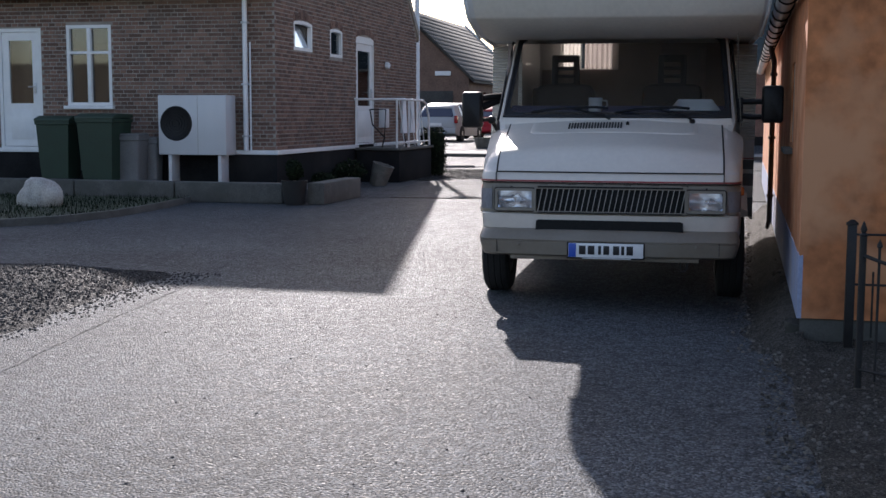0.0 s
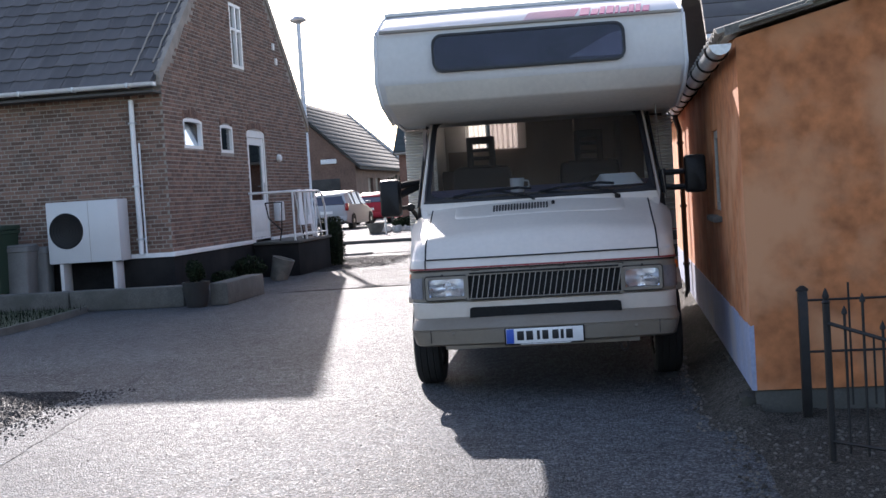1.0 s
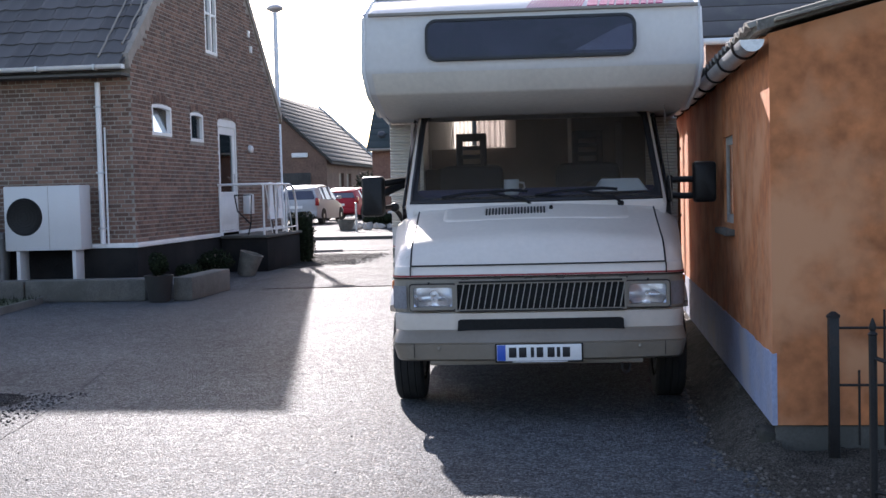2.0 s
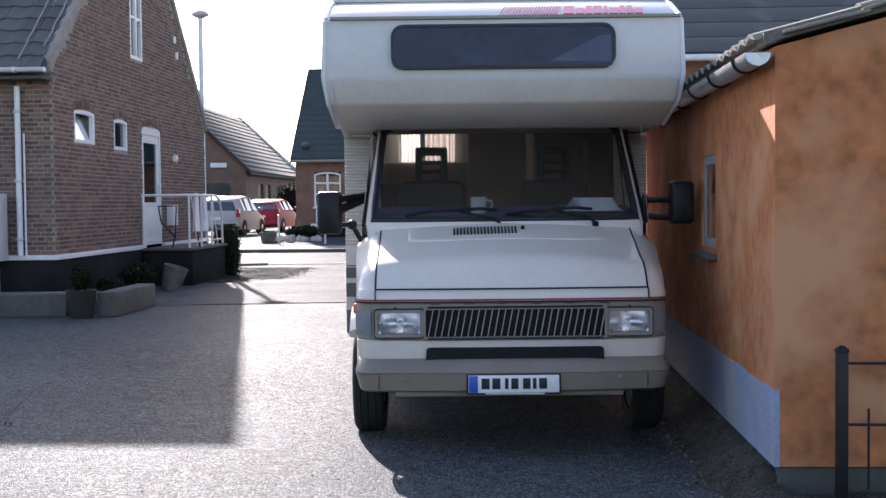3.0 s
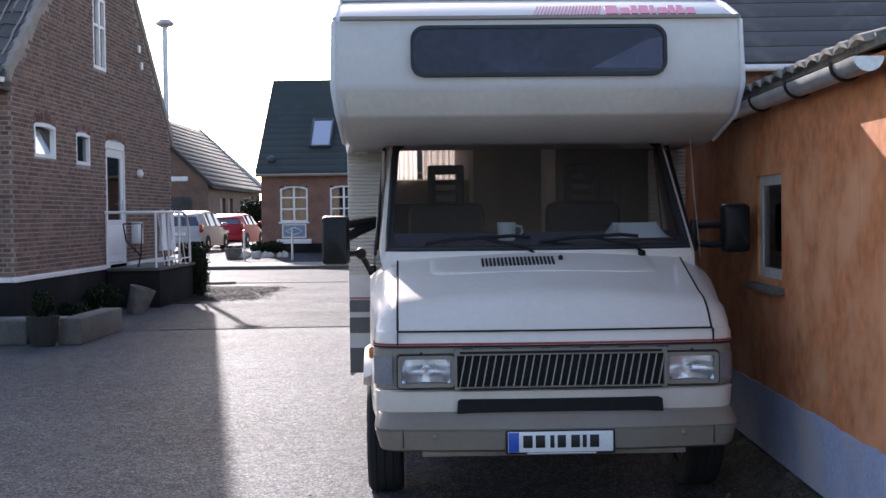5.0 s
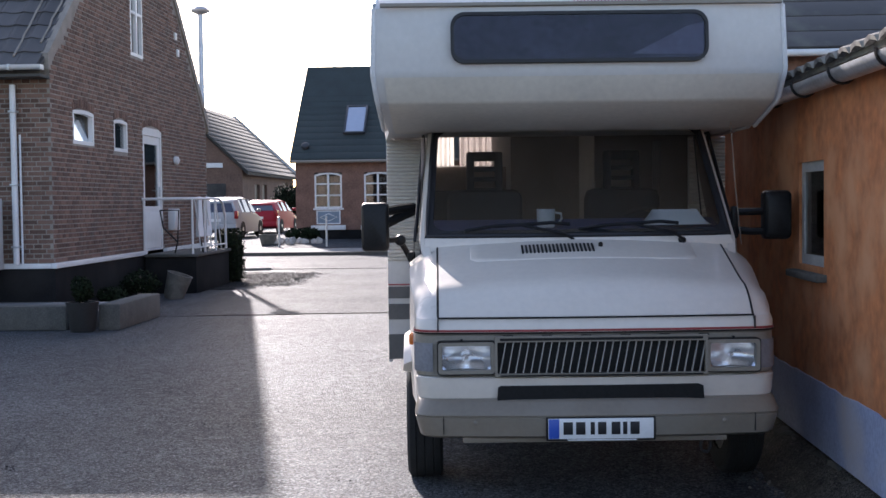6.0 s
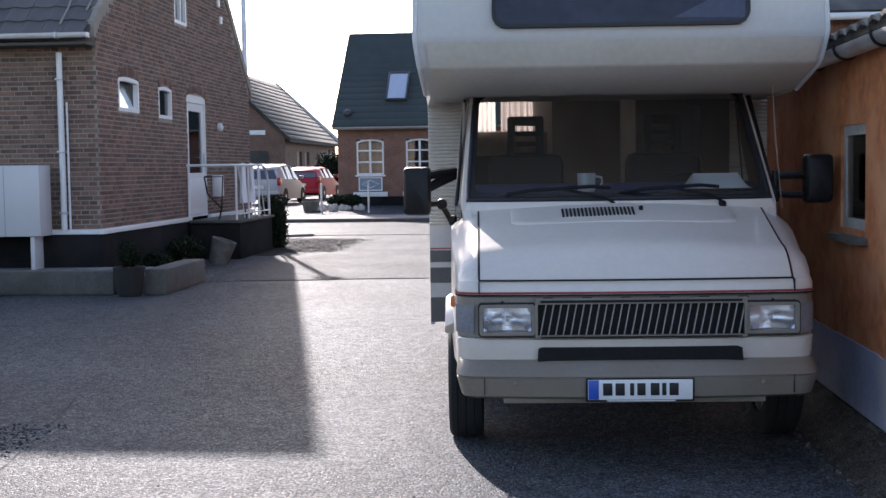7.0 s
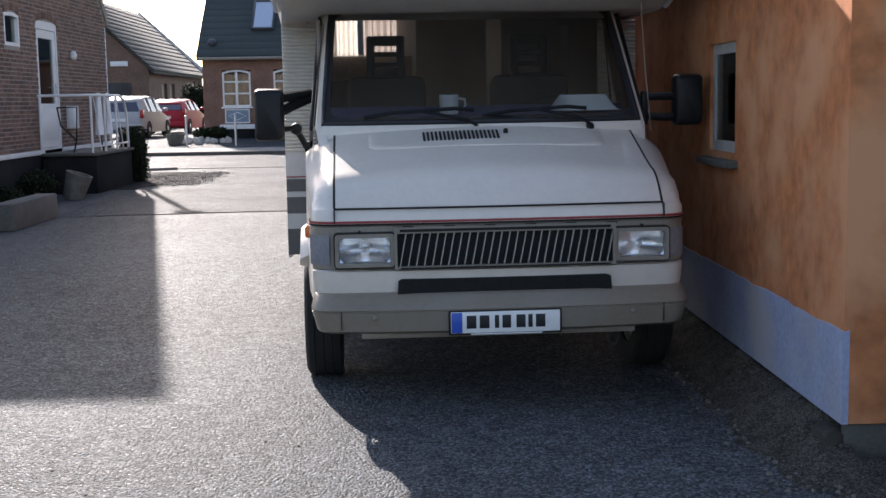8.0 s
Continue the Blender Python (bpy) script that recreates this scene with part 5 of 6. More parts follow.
part("frame_text_bar", boxed(-0.16, 0.17, -0.0445, -0.0415, 0.356, 0.3615), PLATEWHITE, plate)

# cab: pillars, roof, doors, windscreen
WB = [(x, 0.80 + 0.07 * (x / 0.82) ** 2, 1.315) for x in [-0.83 + 1.66 * k / 16 for k in range(17)]]
WT = [(x, 1.38 + 0.07 * (x / 0.79) ** 2, 1.935) for x in [-0.785 + 1.57 * k / 16 for k in range(17)]]


def between(f):
    return [tuple(a + (b - a) * f for a, b in zip(p, q)) for p, q in zip(WB, WT)]


screen = part("windscreen", loft(bmesh.new(), [between(k / 6) for k in range(7)], False, False), CARGLASS, van, "tinted laminated windscreen")
screen.visible_shadow = False
loop = WB + [between(k / 6)[-1] for k in range(1, 6)] + WT[::-1] + [between(k / 6)[0] for k in range(5, 0, -1)]
part("screen_seal", tube(bmesh.new(), loop, 0.016, 8, closed=True), SEAL, screen)
def on_screen(a, b):
    """Point of the windscreen a metres from its left edge and b up its slope, a little proud of the glass."""
    u, v = min(1.0, max(0.0, a / 1.66)) * 16, min(1.0, max(0.0, b / 0.85))
    i = min(15, int(u))
    lo, hi = Vector(WB[i]).lerp(Vector(WB[i + 1]), u - i), Vector(WT[i]).lerp(Vector(WT[i + 1]), u - i)
    return lo.lerp(hi, v) + Vector((0, -0.006, 0.005))


part("black_border", loft(bmesh.new(), [[on_screen(a, b) for a, b in o] for o in (rounded(0.0, 1.66, 0.0, 0.85, 0.004, 5), rounded(0.03, 1.63, 0.035, 0.825, 0.075, 5))], True, False), SEAL, screen, "black printed border of the windscreen")
part("scuttle", loft(bmesh.new(), [[(x * 1.04, y - 0.03, z - 0.16) for x, y, z in WB], [(x * 1.02, y - 0.035, z - 0.045) for x, y, z in WB], [(x * 1.01, y - 0.015, z - 0.012) for x, y, z in WB], [(x, y + 0.02, z) for x, y, z in WB]], False, False), VANWHITE, van)
for s in (-1, 1):
    a0, a1 = Vector((s * 0.868, 0.88, 1.29)), Vector((s * 0.815, 1.48, 1.95))
    bm = bmesh.new()
    loft(bm, [[p + Vector(o) for o in ((-s * 0.045, -0.015, 0), (0.0, 0.0, 0), (s * 0.008, 0.045, 0), (-s * 0.03, 0.05, 0))] for p in (a0 - Vector((s * 0.02, 0.1, 0.09)), a0, (a0 + a1) / 2, a1)])
    part("a_pillar", bm, VANWHITE, van)
    bm = bmesh.new()
    loft(bm, [[(s * 0.923, 1.0, 0.45), (s * 0.928, 1.0, 0.9), (s * 0.905, 1.0, 1.28)], [(s * 0.93, 1.9, 0.45), (s * 0.935, 1.9, 0.9), (s * 0.915, 1.9, 1.3)]], False, False)
    door = part("cab_door", bm, VANWHITE, van)
    bm = bmesh.new()
    loft(bm, [[(s * 0.9, 1.01, 1.29), (s * 0.905, 1.85, 1.3)], [(s * 0.85, 1.46, 1.88), (s * 0.85, 1.85, 1.88)]], False, False)
    g = part("door_glass", bm, CARGLASS, door)
    g.visible_shadow = False
    part("door_seal", tube(bmesh.new(), [(s * 0.9, 1.0, 1.285), (s * 0.85, 1.47, 1.9), (s * 0.852, 1.86, 1.9), (s * 0.91, 1.87, 1.29)], 0.009, 6), SEAL, door)
    part("door_handle", boxed(s * 0.935 - 0.012, s * 0.935 + 0.012, 1.62, 1.76, 1.1, 1.13, 0.005), BLACK, door)
    # front wheel arch and wheel
    arch = bmesh.new()
    rings = []
    for k in range(13):
        t = radians(136 - 124 * k / 12)
        c, sn = math.cos(t), math.sin(t)
        rings.append([(s * 0.9, 0.86 + 0.35 * c, 0.36 + 0.35 * sn), (s * 0.962, 0.86 + 0.365 * c, 0.36 + 0.365 * sn), (s * 0.958, 0.86 + 0.42 * c, 0.36 + 0.42 * sn), (s * 0.915, 0.86 + 0.45 * c, 0.36 + 0.45 * sn)])
    loft(arch, rings)
    part("wheel_arch", arch, VANWHITE, van)
    part("arch_liner", boxed(s * 0.6 - 0.02, s * 0.6 + 0.02, 0.45, 1.3, 0.3, 0.95), BLACK, van)
    for nm, wy, wx in (("front_wheel", 0.86, 0.85), ("rear_wheel", 4.1, 0.86)):
        tread = [(0.2, -0.09), (0.3, -0.095), (0.322, -0.08), (0.328, -0.05), (0.322, -0.045), (0.328, -0.04), (0.328, -0.005), (0.322, 0.0), (0.328, 0.005), (0.328, 0.04), (0.322, 0.045), (0.328, 0.05), (0.322, 0.08), (0.3, 0.095), (0.2, 0.09)]
        wh = part(nm, lathe(bmesh.new(), [(0.2, -0.05)] + tread + [(0.2, 0.05)], 32, Matrix.Translation((s * wx, wy, 0.326)) @ turn_y(90), False), RUBBER, van, "worn black tyre", 25)
        part("rim", lathe(bmesh.new(), [(0.001, -0.04), (0.07, -0.05), (0.12, -0.02), (0.19, -0.05), (0.205, -0.09), (0.205, 0.09), (0.19, 0.05), (0.12, 0.02), (0.07, 0.05), (0.001, 0.04)], 24, Matrix.Translation((s * wx, wy, 0.326)) @ turn_y(90)), STEEL, wh)
    # mirror on two arms
    mir = new("door_mirror")
    mir.parent = van
    tagged(mir, "big black rectangular mirror on two arms")
    hx, my = (-1.13, 1.2) if s < 0 else (1.14, 1.04)
    zc = 1.365 if s < 0 else 1.41
    hw, hh = (0.079, 0.141) if s < 0 else (0.076, 0.138)
    bm = bmesh.new()
    rr = [[(hx + (x - hx) * k, my + dy, zc + (z - zc) * k) for x, z in rounded(hx - hw, hx + hw, zc - hh, zc + hh, 0.026, 4)] for k, dy in ((0.8, -0.06), (0.95, -0.048), (1.0, -0.02), (1.0, 0.04), (0.97, 0.05))]
    loft(bm, rr)
    part("mirror_shell", bm, BLACK, mir)
    part("mirror_glass", boxed(hx - hw + 0.008, hx + hw - 0.008, my + 0.051, my + 0.055, zc - hh + 0.01, zc + hh - 0.01), CHROME, mir)
    if s < 0:
        arms = [[(hx + 0.04, my + 0.02, zc + 0.085), (-1.0, 1.3, zc + 0.1), (-0.91, 1.38, zc + 0.11)], [(hx + 0.05, my + 0.02, zc + 0.01), (-1.0, 1.3, zc + 0.05), (-0.91, 1.38, zc + 0.09)]]
        part("stay", tube(bmesh.new(), [(hx + 0.05, my + 0.02, zc - 0.08), (-1.0, 1.27, zc - 0.075), (-0.965, 1.32, zc - 0.13), (-0.935, 1.35, zc - 0.19)], 0.017, 8), BLACK, mir)
        part("stay_joint", lathe(bmesh.new(), [(0.012, -0.03), (0.03, -0.025), (0.034, 0.0), (0.03, 0.025), (0.012, 0.03)], 12, Matrix.Translation((-0.99, 1.28, zc - 0.08)) @ turn_x(90)), BLACK, mir)
        part("arm_bracket", boxed(-0.95, -0.905, 1.31, 1.38, zc - 0.21, zc - 0.15, 0.01), BLACK, mir)
    else:
        arms = [[(hx - 0.03, my + 0.02, zc + z), (1.0, 1.05, zc + z), (0.9, 1.08, zc + z * 0.9)] for z in (0.02, -0.092)]
        part("arm_bracket", boxed(0.895, 0.93, 1.05, 1.11, zc - 0.13, zc + 0.05, 0.01), BLACK, mir)
    for arm in arms:
        part("arm", tube(bmesh.new(), arm, 0.021 if s > 0 else 0.028, 8), BLACK, mir)
part("cab_roof", loft(bmesh.new(), [[(x, y, z + 0.012) for x, y, z in WT], [(x * 1.03, y + 0.1, z + 0.035) for x, y, z in WT], [(x * 1.05, 1.95, 1.985) for x, y, z in WT]], False, False), VANWHITE, van)

part("cord", tube(bmesh.new(), [(0.875, 1.0, 1.93), (0.885, 0.95, 1.6), (0.915, 0.93, 1.25)], 0.0025, 6), PANEL, van, "thin pale cord hanging from the alcove")

# wipers
for x0, x1, dx in ((-0.62, -0.03, 0.0), (0.0, 0.56, 0.0)):
    wp = new("wiper")
    wp.parent = van
    tagged(wp, "black windscreen wiper")
    piv = Vector((x1, 0.785, 1.29))
    mid = Vector(((x0 + x1) / 2, 0.79, 1.375))
    part("wiper_arm", tube(bmesh.new(), [piv, piv + Vector((-0.05, -0.01, 0.035)), mid], 0.009, 6), BLACK, wp)
    part("wiper_blade", tube(bmesh.new(), [(x0, 0.835, 1.345), (x0 + 0.15, 0.815, 1.368), mid, (x1 - 0.12, 0.8, 1.385), (x1 - 0.02, 0.8, 1.375)], 0.011, 6), BLACK, wp)
    part("wiper_pivot", lathe(bmesh.new(), [(0.022, 0), (0.022, 0.03), (0.012, 0.04)], 10, Matrix.Translation(piv + Vector((0, 0.02, -0.03)))), BLACK, wp)

# dashboard and what lies on it
bm = bmesh.new()
prism(bm, [(0.9, 1.0), (0.9, 1.3), (0.99, 1.345), (1.12, 1.355), (1.22, 1.4), (1.3, 1.38), (1.3, 1.0)], "x", -0.82, 0.82, 0.01)
part("dashboard", bm, NAVY, van, "dark blue dashboard")
bm = bmesh.new()
rows = [[(0.39 + 0.38 * i / 6, 0.98 + 0.14 * j / 3, 1.362 + 0.085 * min(1.0, 7 * min(i / 6, 1 - i / 6)) * j / 3) for j in range(4)] for i in range(7)]
loft(bm, [[(x, y, z) for x, y, z in r] for r in rows] , False, False)
paper = new("papers", finish("papers", bm, PAPER))
paper.matrix_world = van.matrix_world
tagged(paper, "loose curled white papers lying on the dashboard", "papers")
mug = thing("mug", van.matrix_world @ Matrix.Translation((-0.16, 1.04, 1.352)), "white stoneware mug standing on the dashboard", "mug")
part("cup", lathe(bmesh.new(), [(0.042, 0), (0.05, 0.01), (0.052, 0.105), (0.048, 0.105), (0.046, 0.012), (0.001, 0.01)], 20), MUG, mug)
part("handle", tube(bmesh.new(), [(0.05, 0, 0.085), (0.085, 0, 0.08), (0.09, 0, 0.05), (0.072, 0, 0.025), (0.05, 0, 0.025)], 0.007, 8), MUG, mug)
bm = bmesh.new()
tube(bm, [(0.45 + 0.19 * math.cos(a), 1.33 + 0.06 * math.sin(a), 1.28 + 0.17 * math.sin(a)) for a in [2 * math.pi * k / 24 for k in range(24)]], 0.014, 8, closed=True)
part("steering_wheel", bm, BLACK, van)
for x in (-0.47, 0.4):
    seat = new("cab_seat")
    seat.parent = van
    tagged(seat, "dark cab seat with slotted headrest")
    part("seat_cushion", boxed(x - 0.25, x + 0.25, 1.4, 1.9, 0.75, 0.92, 0.05), SEATCLOTH, seat)
    part("seat_back", boxed(x - 0.24, x + 0.24, 1.86, 1.98, 0.85, 1.58, 0.06), SEATCLOTH, seat)
    bm = bmesh.new()
    xs_ = [x - 0.115, x - 0.065, x + 0.065, x + 0.115]
    box(bm, xs_[0], xs_[1], 1.9, 1.97, 1.55, 1.82, 0.015)
    box(bm, xs_[2], xs_[3], 1.9, 1.97, 1.55, 1.82, 0.015)
    for z in (1.56, 1.63, 1.695, 1.76):
        box(bm, xs_[1] - 0.01, xs_[2] + 0.01, 1.905, 1.965, z, z + 0.03 + (0.03 if z > 1.7 else 0), 0.008)
    part("headrest", bm, SEATCLOTH, seat)

# camper box: floor, sides, roof, front strips, alcove
HW, HL, YB, YE, ZT = 1.075, 1.095, 2.0, 5.3, 2.73
part("living_floor", boxed(-1.05, 1.05, YB + 0.03, YE - 0.03, 0.62, 0.7), TRIM, van)
part("cab_floor", boxed(-0.9, 0.9, 0.9, YB + 0.05, 0.5, 0.56), BLACK, van)
part("firewall", boxed(-0.84, 0.84, 0.9, 0.95, 0.45, 1.28), BLACK, van)
bm = bmesh.new()
# front skin of the alcove, tapering in at the bottom corners
sk = [(1.2, ZT, 1.06), (0.95, 2.662, 1.062), (0.67, 2.55, 1.066), (0.65, 2.53, 1.07), (0.622, 2.2, 1.078), (0.632, 2.165, 1.076), (0.685, 2.045, 1.06), (0.71, 2.025, 1.055), (1.13, 1.921, 1.045), (1.5, 1.917, 1.045), (YB, 1.917, 1.045)]
loft(bm, [[(w * f * (1.02 if f < 0 else 1.0), y + (0.03 * max(0, abs(f) - 0.9) * 10 if abs(f) > 0.9 else 0), z) for f in (-1, -0.985, -0.95, -0.5, 0, 0.5, 0.95, 0.985, 1)] for y, z, w in sk], False, False)
alcove = part("alcove", bm, SHELL, van, "white alcove over the cab with beige underside")
for s in (-1, 1):
    bm = bmesh.new()
    side = [(1.2, ZT - 0.01), (0.95, 2.65), (0.69, 2.54), (0.655, 2.2), (0.665, 2.165), (0.72, 2.045), (1.18, 1.905), (YB, 1.9), (YB, 0.48), (YE, 0.48), (YE, ZT), (1.25, ZT)]
    if s < 0:
        # left side with a living-room window
        wy0, wy1, wz0, wz1 = 2.55, 3.5, 1.35, 1.95
        def wall_l(u, d, v):
            return Vector((-HL + d, u, v))
        wall_slab(bm, wall_l, [YB, YE], lambda u: ZT, 0.48, 0.025, [(wy0, wy1, wz0, wz1)])
        prism(bm, [(1.2, ZT - 0.01), (0.95, 2.65), (0.69, 2.54), (0.655, 2.2), (0.72, 2.045), (1.18, 1.905), (YB, 1.9), (YB, ZT), (1.25, ZT)], "x", -HL, -HL + 0.025)
        for v in bm.verts:
            if v.co.y < YB - 0.01 and 1.8 < v.co.z < 2.1:
                v.co.x += 0.05 if v.co.z < 2.0 else 0.02
        sw = part("side_wall", bm, SHELL, van)
        gl = part("side_window", boxed(-HL - 0.012, -HL - 0.004, wy0 - 0.02, wy1 + 0.02, wz0 - 0.02, wz1 + 0.02), CARGLASS, sw)
        gl.visible_shadow = False
    else:
        prism(bm, side, "x", HW - 0.025, HW)
        for v in bm.verts:
            if v.co.y < YB + 0.01 and 1.8 < v.co.z < 2.1:
                v.co.x -= 0.05 if v.co.z < 2.0 else 0.02
        part("side_wall", bm, SHELL, van)
    # edge trims of the alcove
    part("corner_trim", tube(bmesh.new(), [(s * (w * (1.02 if s < 0 else 1.0) + 0.004), y + 0.03, z) for y, z, w in sk[:9]], 0.014, 8), PVC, alcove)
    # front strip beside the cab: fluted above, banded below
    x0, x1 = (-HL + 0.004, -0.84) if s < 0 else (0.84, HW - 0.004)
    strip = part("front_strip", boxed(x0, x1, YB - 0.02, YB + 0.02, 0.5, 1.9, 0.004), SHELL, van, "camper front strip beside the cab")
    for k in range(34):
        z = 1.13 + k * 0.0228
        part("flute", prism(bmesh.new(), [(YB - 0.02, z), (YB - 0.03, z + 0.004), (YB - 0.033, z + 0.011), (YB - 0.03, z + 0.018), (YB - 0.02, z + 0.0205)], "x", x0, x1), BEIGE, strip)
    for z0, z1, mt in ((0.89, 0.966, GREYBAND), (0.755, 0.855, GREYBAND), (0.5, 0.66, GREYBAND)):
        part("decor_band", boxed(x0 - 0.002, x1, YB - 0.026, YB - 0.021, z0, z1), mt, strip)
    part("decor_line", boxed(x0 - 0.002, x1, YB - 0.026, YB - 0.021, 0.975, 0.983), RED, strip)
part("box_roof", boxed(-HL, HW, 1.19, YE, ZT, ZT + 0.03, 0.01), SHELL, van)
rear = part("rear_wall", wall_slab(bmesh.new(), lambda u, d, v: Vector((u, YE + d, v)), [-HL, HW], lambda u: ZT, 0.48, 0.03, [(-0.84, -0.28, 1.84, 2.25)]), SHELL, van)
rear_glass = part("rear_window", boxed(-0.86, -0.26, YE + 0.032, YE + 0.038, 1.82, 2.27), CARGLASS, rear)
rear_glass.visible_shadow = False
part("alcove_underside", loft(bmesh.new(), [[(w * f, y - 0.004, z - 0.003) for f in (-0.97, 0, 0.97)] for y, z, w in sk[5:10]], False, False), BEIGE, alcove, "beige lower alcove panel")
part("drip_rail", loft(bmesh.new(), [[(w * f, y - o, z) for f in [k / 8 - 1 for k in range(17)]] for y, z, w, o in ((0.65, 2.555, 1.06, 0.002), (0.65, 2.552, 1.06, 0.022), (0.648, 2.535, 1.06, 0.022), (0.648, 2.53, 1.06, 0.0))], False, False), PANEL, alcove, "grey horizontal drip rail")
fw_o, fw_i = rounded(-0.69, 0.665, 2.226, 2.496, 0.075, 6), rounded(-0.673, 0.648, 2.243, 2.479, 0.06, 6)
fwin = new("alcove_window")
fwin.parent = van
tagged(fwin, "smoked acrylic alcove window with black rubber seal")
lean = Matrix.Translation((0, 0.652, 2.6)) @ turn_x(-4.7) @ Matrix.Translation((0, 0, -2.6))
part("seal", ringframe(bmesh.new(), fw_o, fw_i, -0.035, 0.0), SEAL, fwin).matrix_basis = lean
part("pane", loft(bmesh.new(), [[(x, -0.03, z) for x, z in fw_i], [(x, -0.027, z) for x, z in fw_i]]), ACRYLIC, fwin).matrix_basis = lean
part("blind", loft(bmesh.new(), [[(x, y, z) for x, z in ((-0.672, 2.244), (0.647, 2.244), (0.647, 2.478), (-0.672, 2.478))] for y in (-0.014, -0.011)]), BLINDCLOTH, fwin, "dark pleated blind").matrix_basis = lean
# paler slanted wedge at the right, between pane and blind
part("folded_curtain", loft(bmesh.new(), [[(x, y, z) for x, z in ((0.27, 2.268), (0.64, 2.262), (0.64, 2.43), (0.56, 2.415))] for y in (-0.022, -0.019)]), PALEWEDGE, fwin, "pale slanted wedge close behind the pane").matrix_basis = lean
# decal on the sloping brow: fading slanted lines and a block of plain bars
brow = Matrix.Translation((0, 0.67, 2.553)) @ turn_x(21.8)
for k in range(20):
    x = -0.03 + k * 0.018
    w_ = 0.003 + 0.0004 * k
    part("decal_line", prism(bmesh.new(), [(x, 0.03), (x + w_, 0.03), (x + 0.04 + w_, 0.24), (x + 0.04, 0.24)], "z", -0.004, 0.003), MAGENTA, alcove).matrix_basis = brow
widths = (0.065, 0.05, 0.035, 0.05, 0.022, 0.05, 0.035, 0.035, 0.045)
for k, w_ in enumerate(widths):
    x = 0.36 + sum(widths[:k]) + 0.012 * k
    top = 0.235 if k in (0, 2, 3, 4, 6, 7) else 0.18
    part("decal_bar", prism(bmesh.new(), [(x, 0.035), (x + w_, 0.035), (x + w_ + 0.02, top), (x + 0.02, top)], "z", -0.004, 0.004), MAGENTA, alcove).matrix_basis = brow
# inside: partition, furniture, curtains at the side window
part("inner_lining", boxed(-0.16, 1.04, 4.3, 4.34, 0.7, 2.65), WOODTRIM, van)
part("rear_lining", boxed(-1.04, -0.15, YE - 0.06, YE - 0.03, 0.7, 1.82), WOODTRIM, van)
part("side_lining", boxed(-1.045, -1.03, YB + 0.05, YE - 0.07, 0.7, 1.34), WOODTRIM, van)
part("bench", boxed(-1.02, -0.45, 4.2, YE - 0.08, 0.7, 1.6, 0.02), SEATCLOTH, van)
part("wardrobe", boxed(0.3, 1.04, 2.5, 3.4, 0.7, 2.0, 0.01), WOODTRIM, van)
part("alcove_bed", boxed(-1.04, 1.04, 1.3, 2.2, 1.94, 2.06), TRIM, van)
for x0, x1, mt in ((-0.84, -0.62, CURTAIN), (-0.57, -0.28, PINKCLOTH)):
    part("curtain", loft(bmesh.new(), [[(x0 + (x1 - x0) * k / 20, YE - 0.1 + 0.018 * math.sin(k * 1.7), z) for k in range(21)] for z in (1.83, 2.26)], False, False), mt, van, "gathered curtain at the rear window")
part("cab_curtain", loft(bmesh.new(), [[(-0.86 + 0.015 * (k % 2) - (0.0 if z > 1.5 else 0.02), 1.25 + 0.65 * k / 10, z) for k in range(11)] for z in (1.1, 1.88)], False, False), PINKCLOTH, van)
part("cab_curtain", loft(bmesh.new(), [[(0.62 + 0.05 * k / 8, 2.05 + 0.02 * (k % 2), z) for k in range(9)] for z in (1.1, 1.88)], False, False), PINKCLOTH, van)


# ---- across the road ----
H2Y, H2X = 36.5, -7.5
h2 = thing("village_house", pose(-0.05, 0, 0.18), "red brick village house with steep dark roof and white windows", "house")
h2_holes = [(-6.84, -5.88, 1.18, 2.42), (-5.1, -4.14, 1.18, 2.42), (-3.2, -2.24, 1.18, 2.42)]
part("wall", wall_slab(bmesh.new(), lambda u, d, v: Vector((u, H2Y + d, v)), [H2X, 6.0], lambda u: 2.95, 0.4, 0.3, h2_holes), FARBRICK, h2)
bm = bmesh.new()
prism(bm, [(H2Y + 0.3, 0.4), (H2Y + 8, 0.4), (H2Y + 8, 2.9), (H2Y + 4.1, 6.3), (H2Y + 0.3, 2.95)], "x", H2X, H2X + 0.3)
prism(bm, [(H2Y + 0.3, 0.4), (H2Y + 8, 0.4), (H2Y + 8, 2.9), (H2Y + 4.1, 6.3), (H2Y + 0.3, 2.95)], "x", 5.7, 6.0)
box(bm, H2X + 0.3, 5.7, H2Y + 7.7, H2Y + 8, 0.4, 2.9)
part("rear_wall", bm, FARBRICK, h2)
part("plinth", boxed(H2X - 0.04, 6.04, H2Y - 0.04, H2Y + 8.04, -0.2, 0.42, 0.01), PLINTH, h2)
part("inner_partition", boxed(H2X + 0.3, 5.7, H2Y + 2.5, H2Y + 2.6, 0.42, 2.9), SHADEDARK, h2)
bm = bmesh.new()
prism(bm, [(H2Y - 0.25, 2.75), (H2Y + 4.1, 6.4), (H2Y + 8.25, 2.75), (H2Y + 8.25, 2.88), (H2Y + 4.1, 6.55), (H2Y - 0.25, 2.88)], "x", H2X - 0.15, 6.15)
h2roof = part("roof", bm, SLATEROOF, h2, "steep dark roof")
ang2 = math.degrees(math.atan2(3.65, 4.35))
for k in range(15):
    part("roof_course", boxed(H2X - 0.16, 6.16, 0, 0.385, 0, 0.007, 0.002), SLATEROOF, h2roof).matrix_basis = Matrix.Translation((0, H2Y - 0.25, 2.885)) @ turn_x(ang2) @ Matrix.Translation((0, k * 0.375, 0)) @ turn_x(-0.8)
rw = new("roof_window")
rw.parent = h2
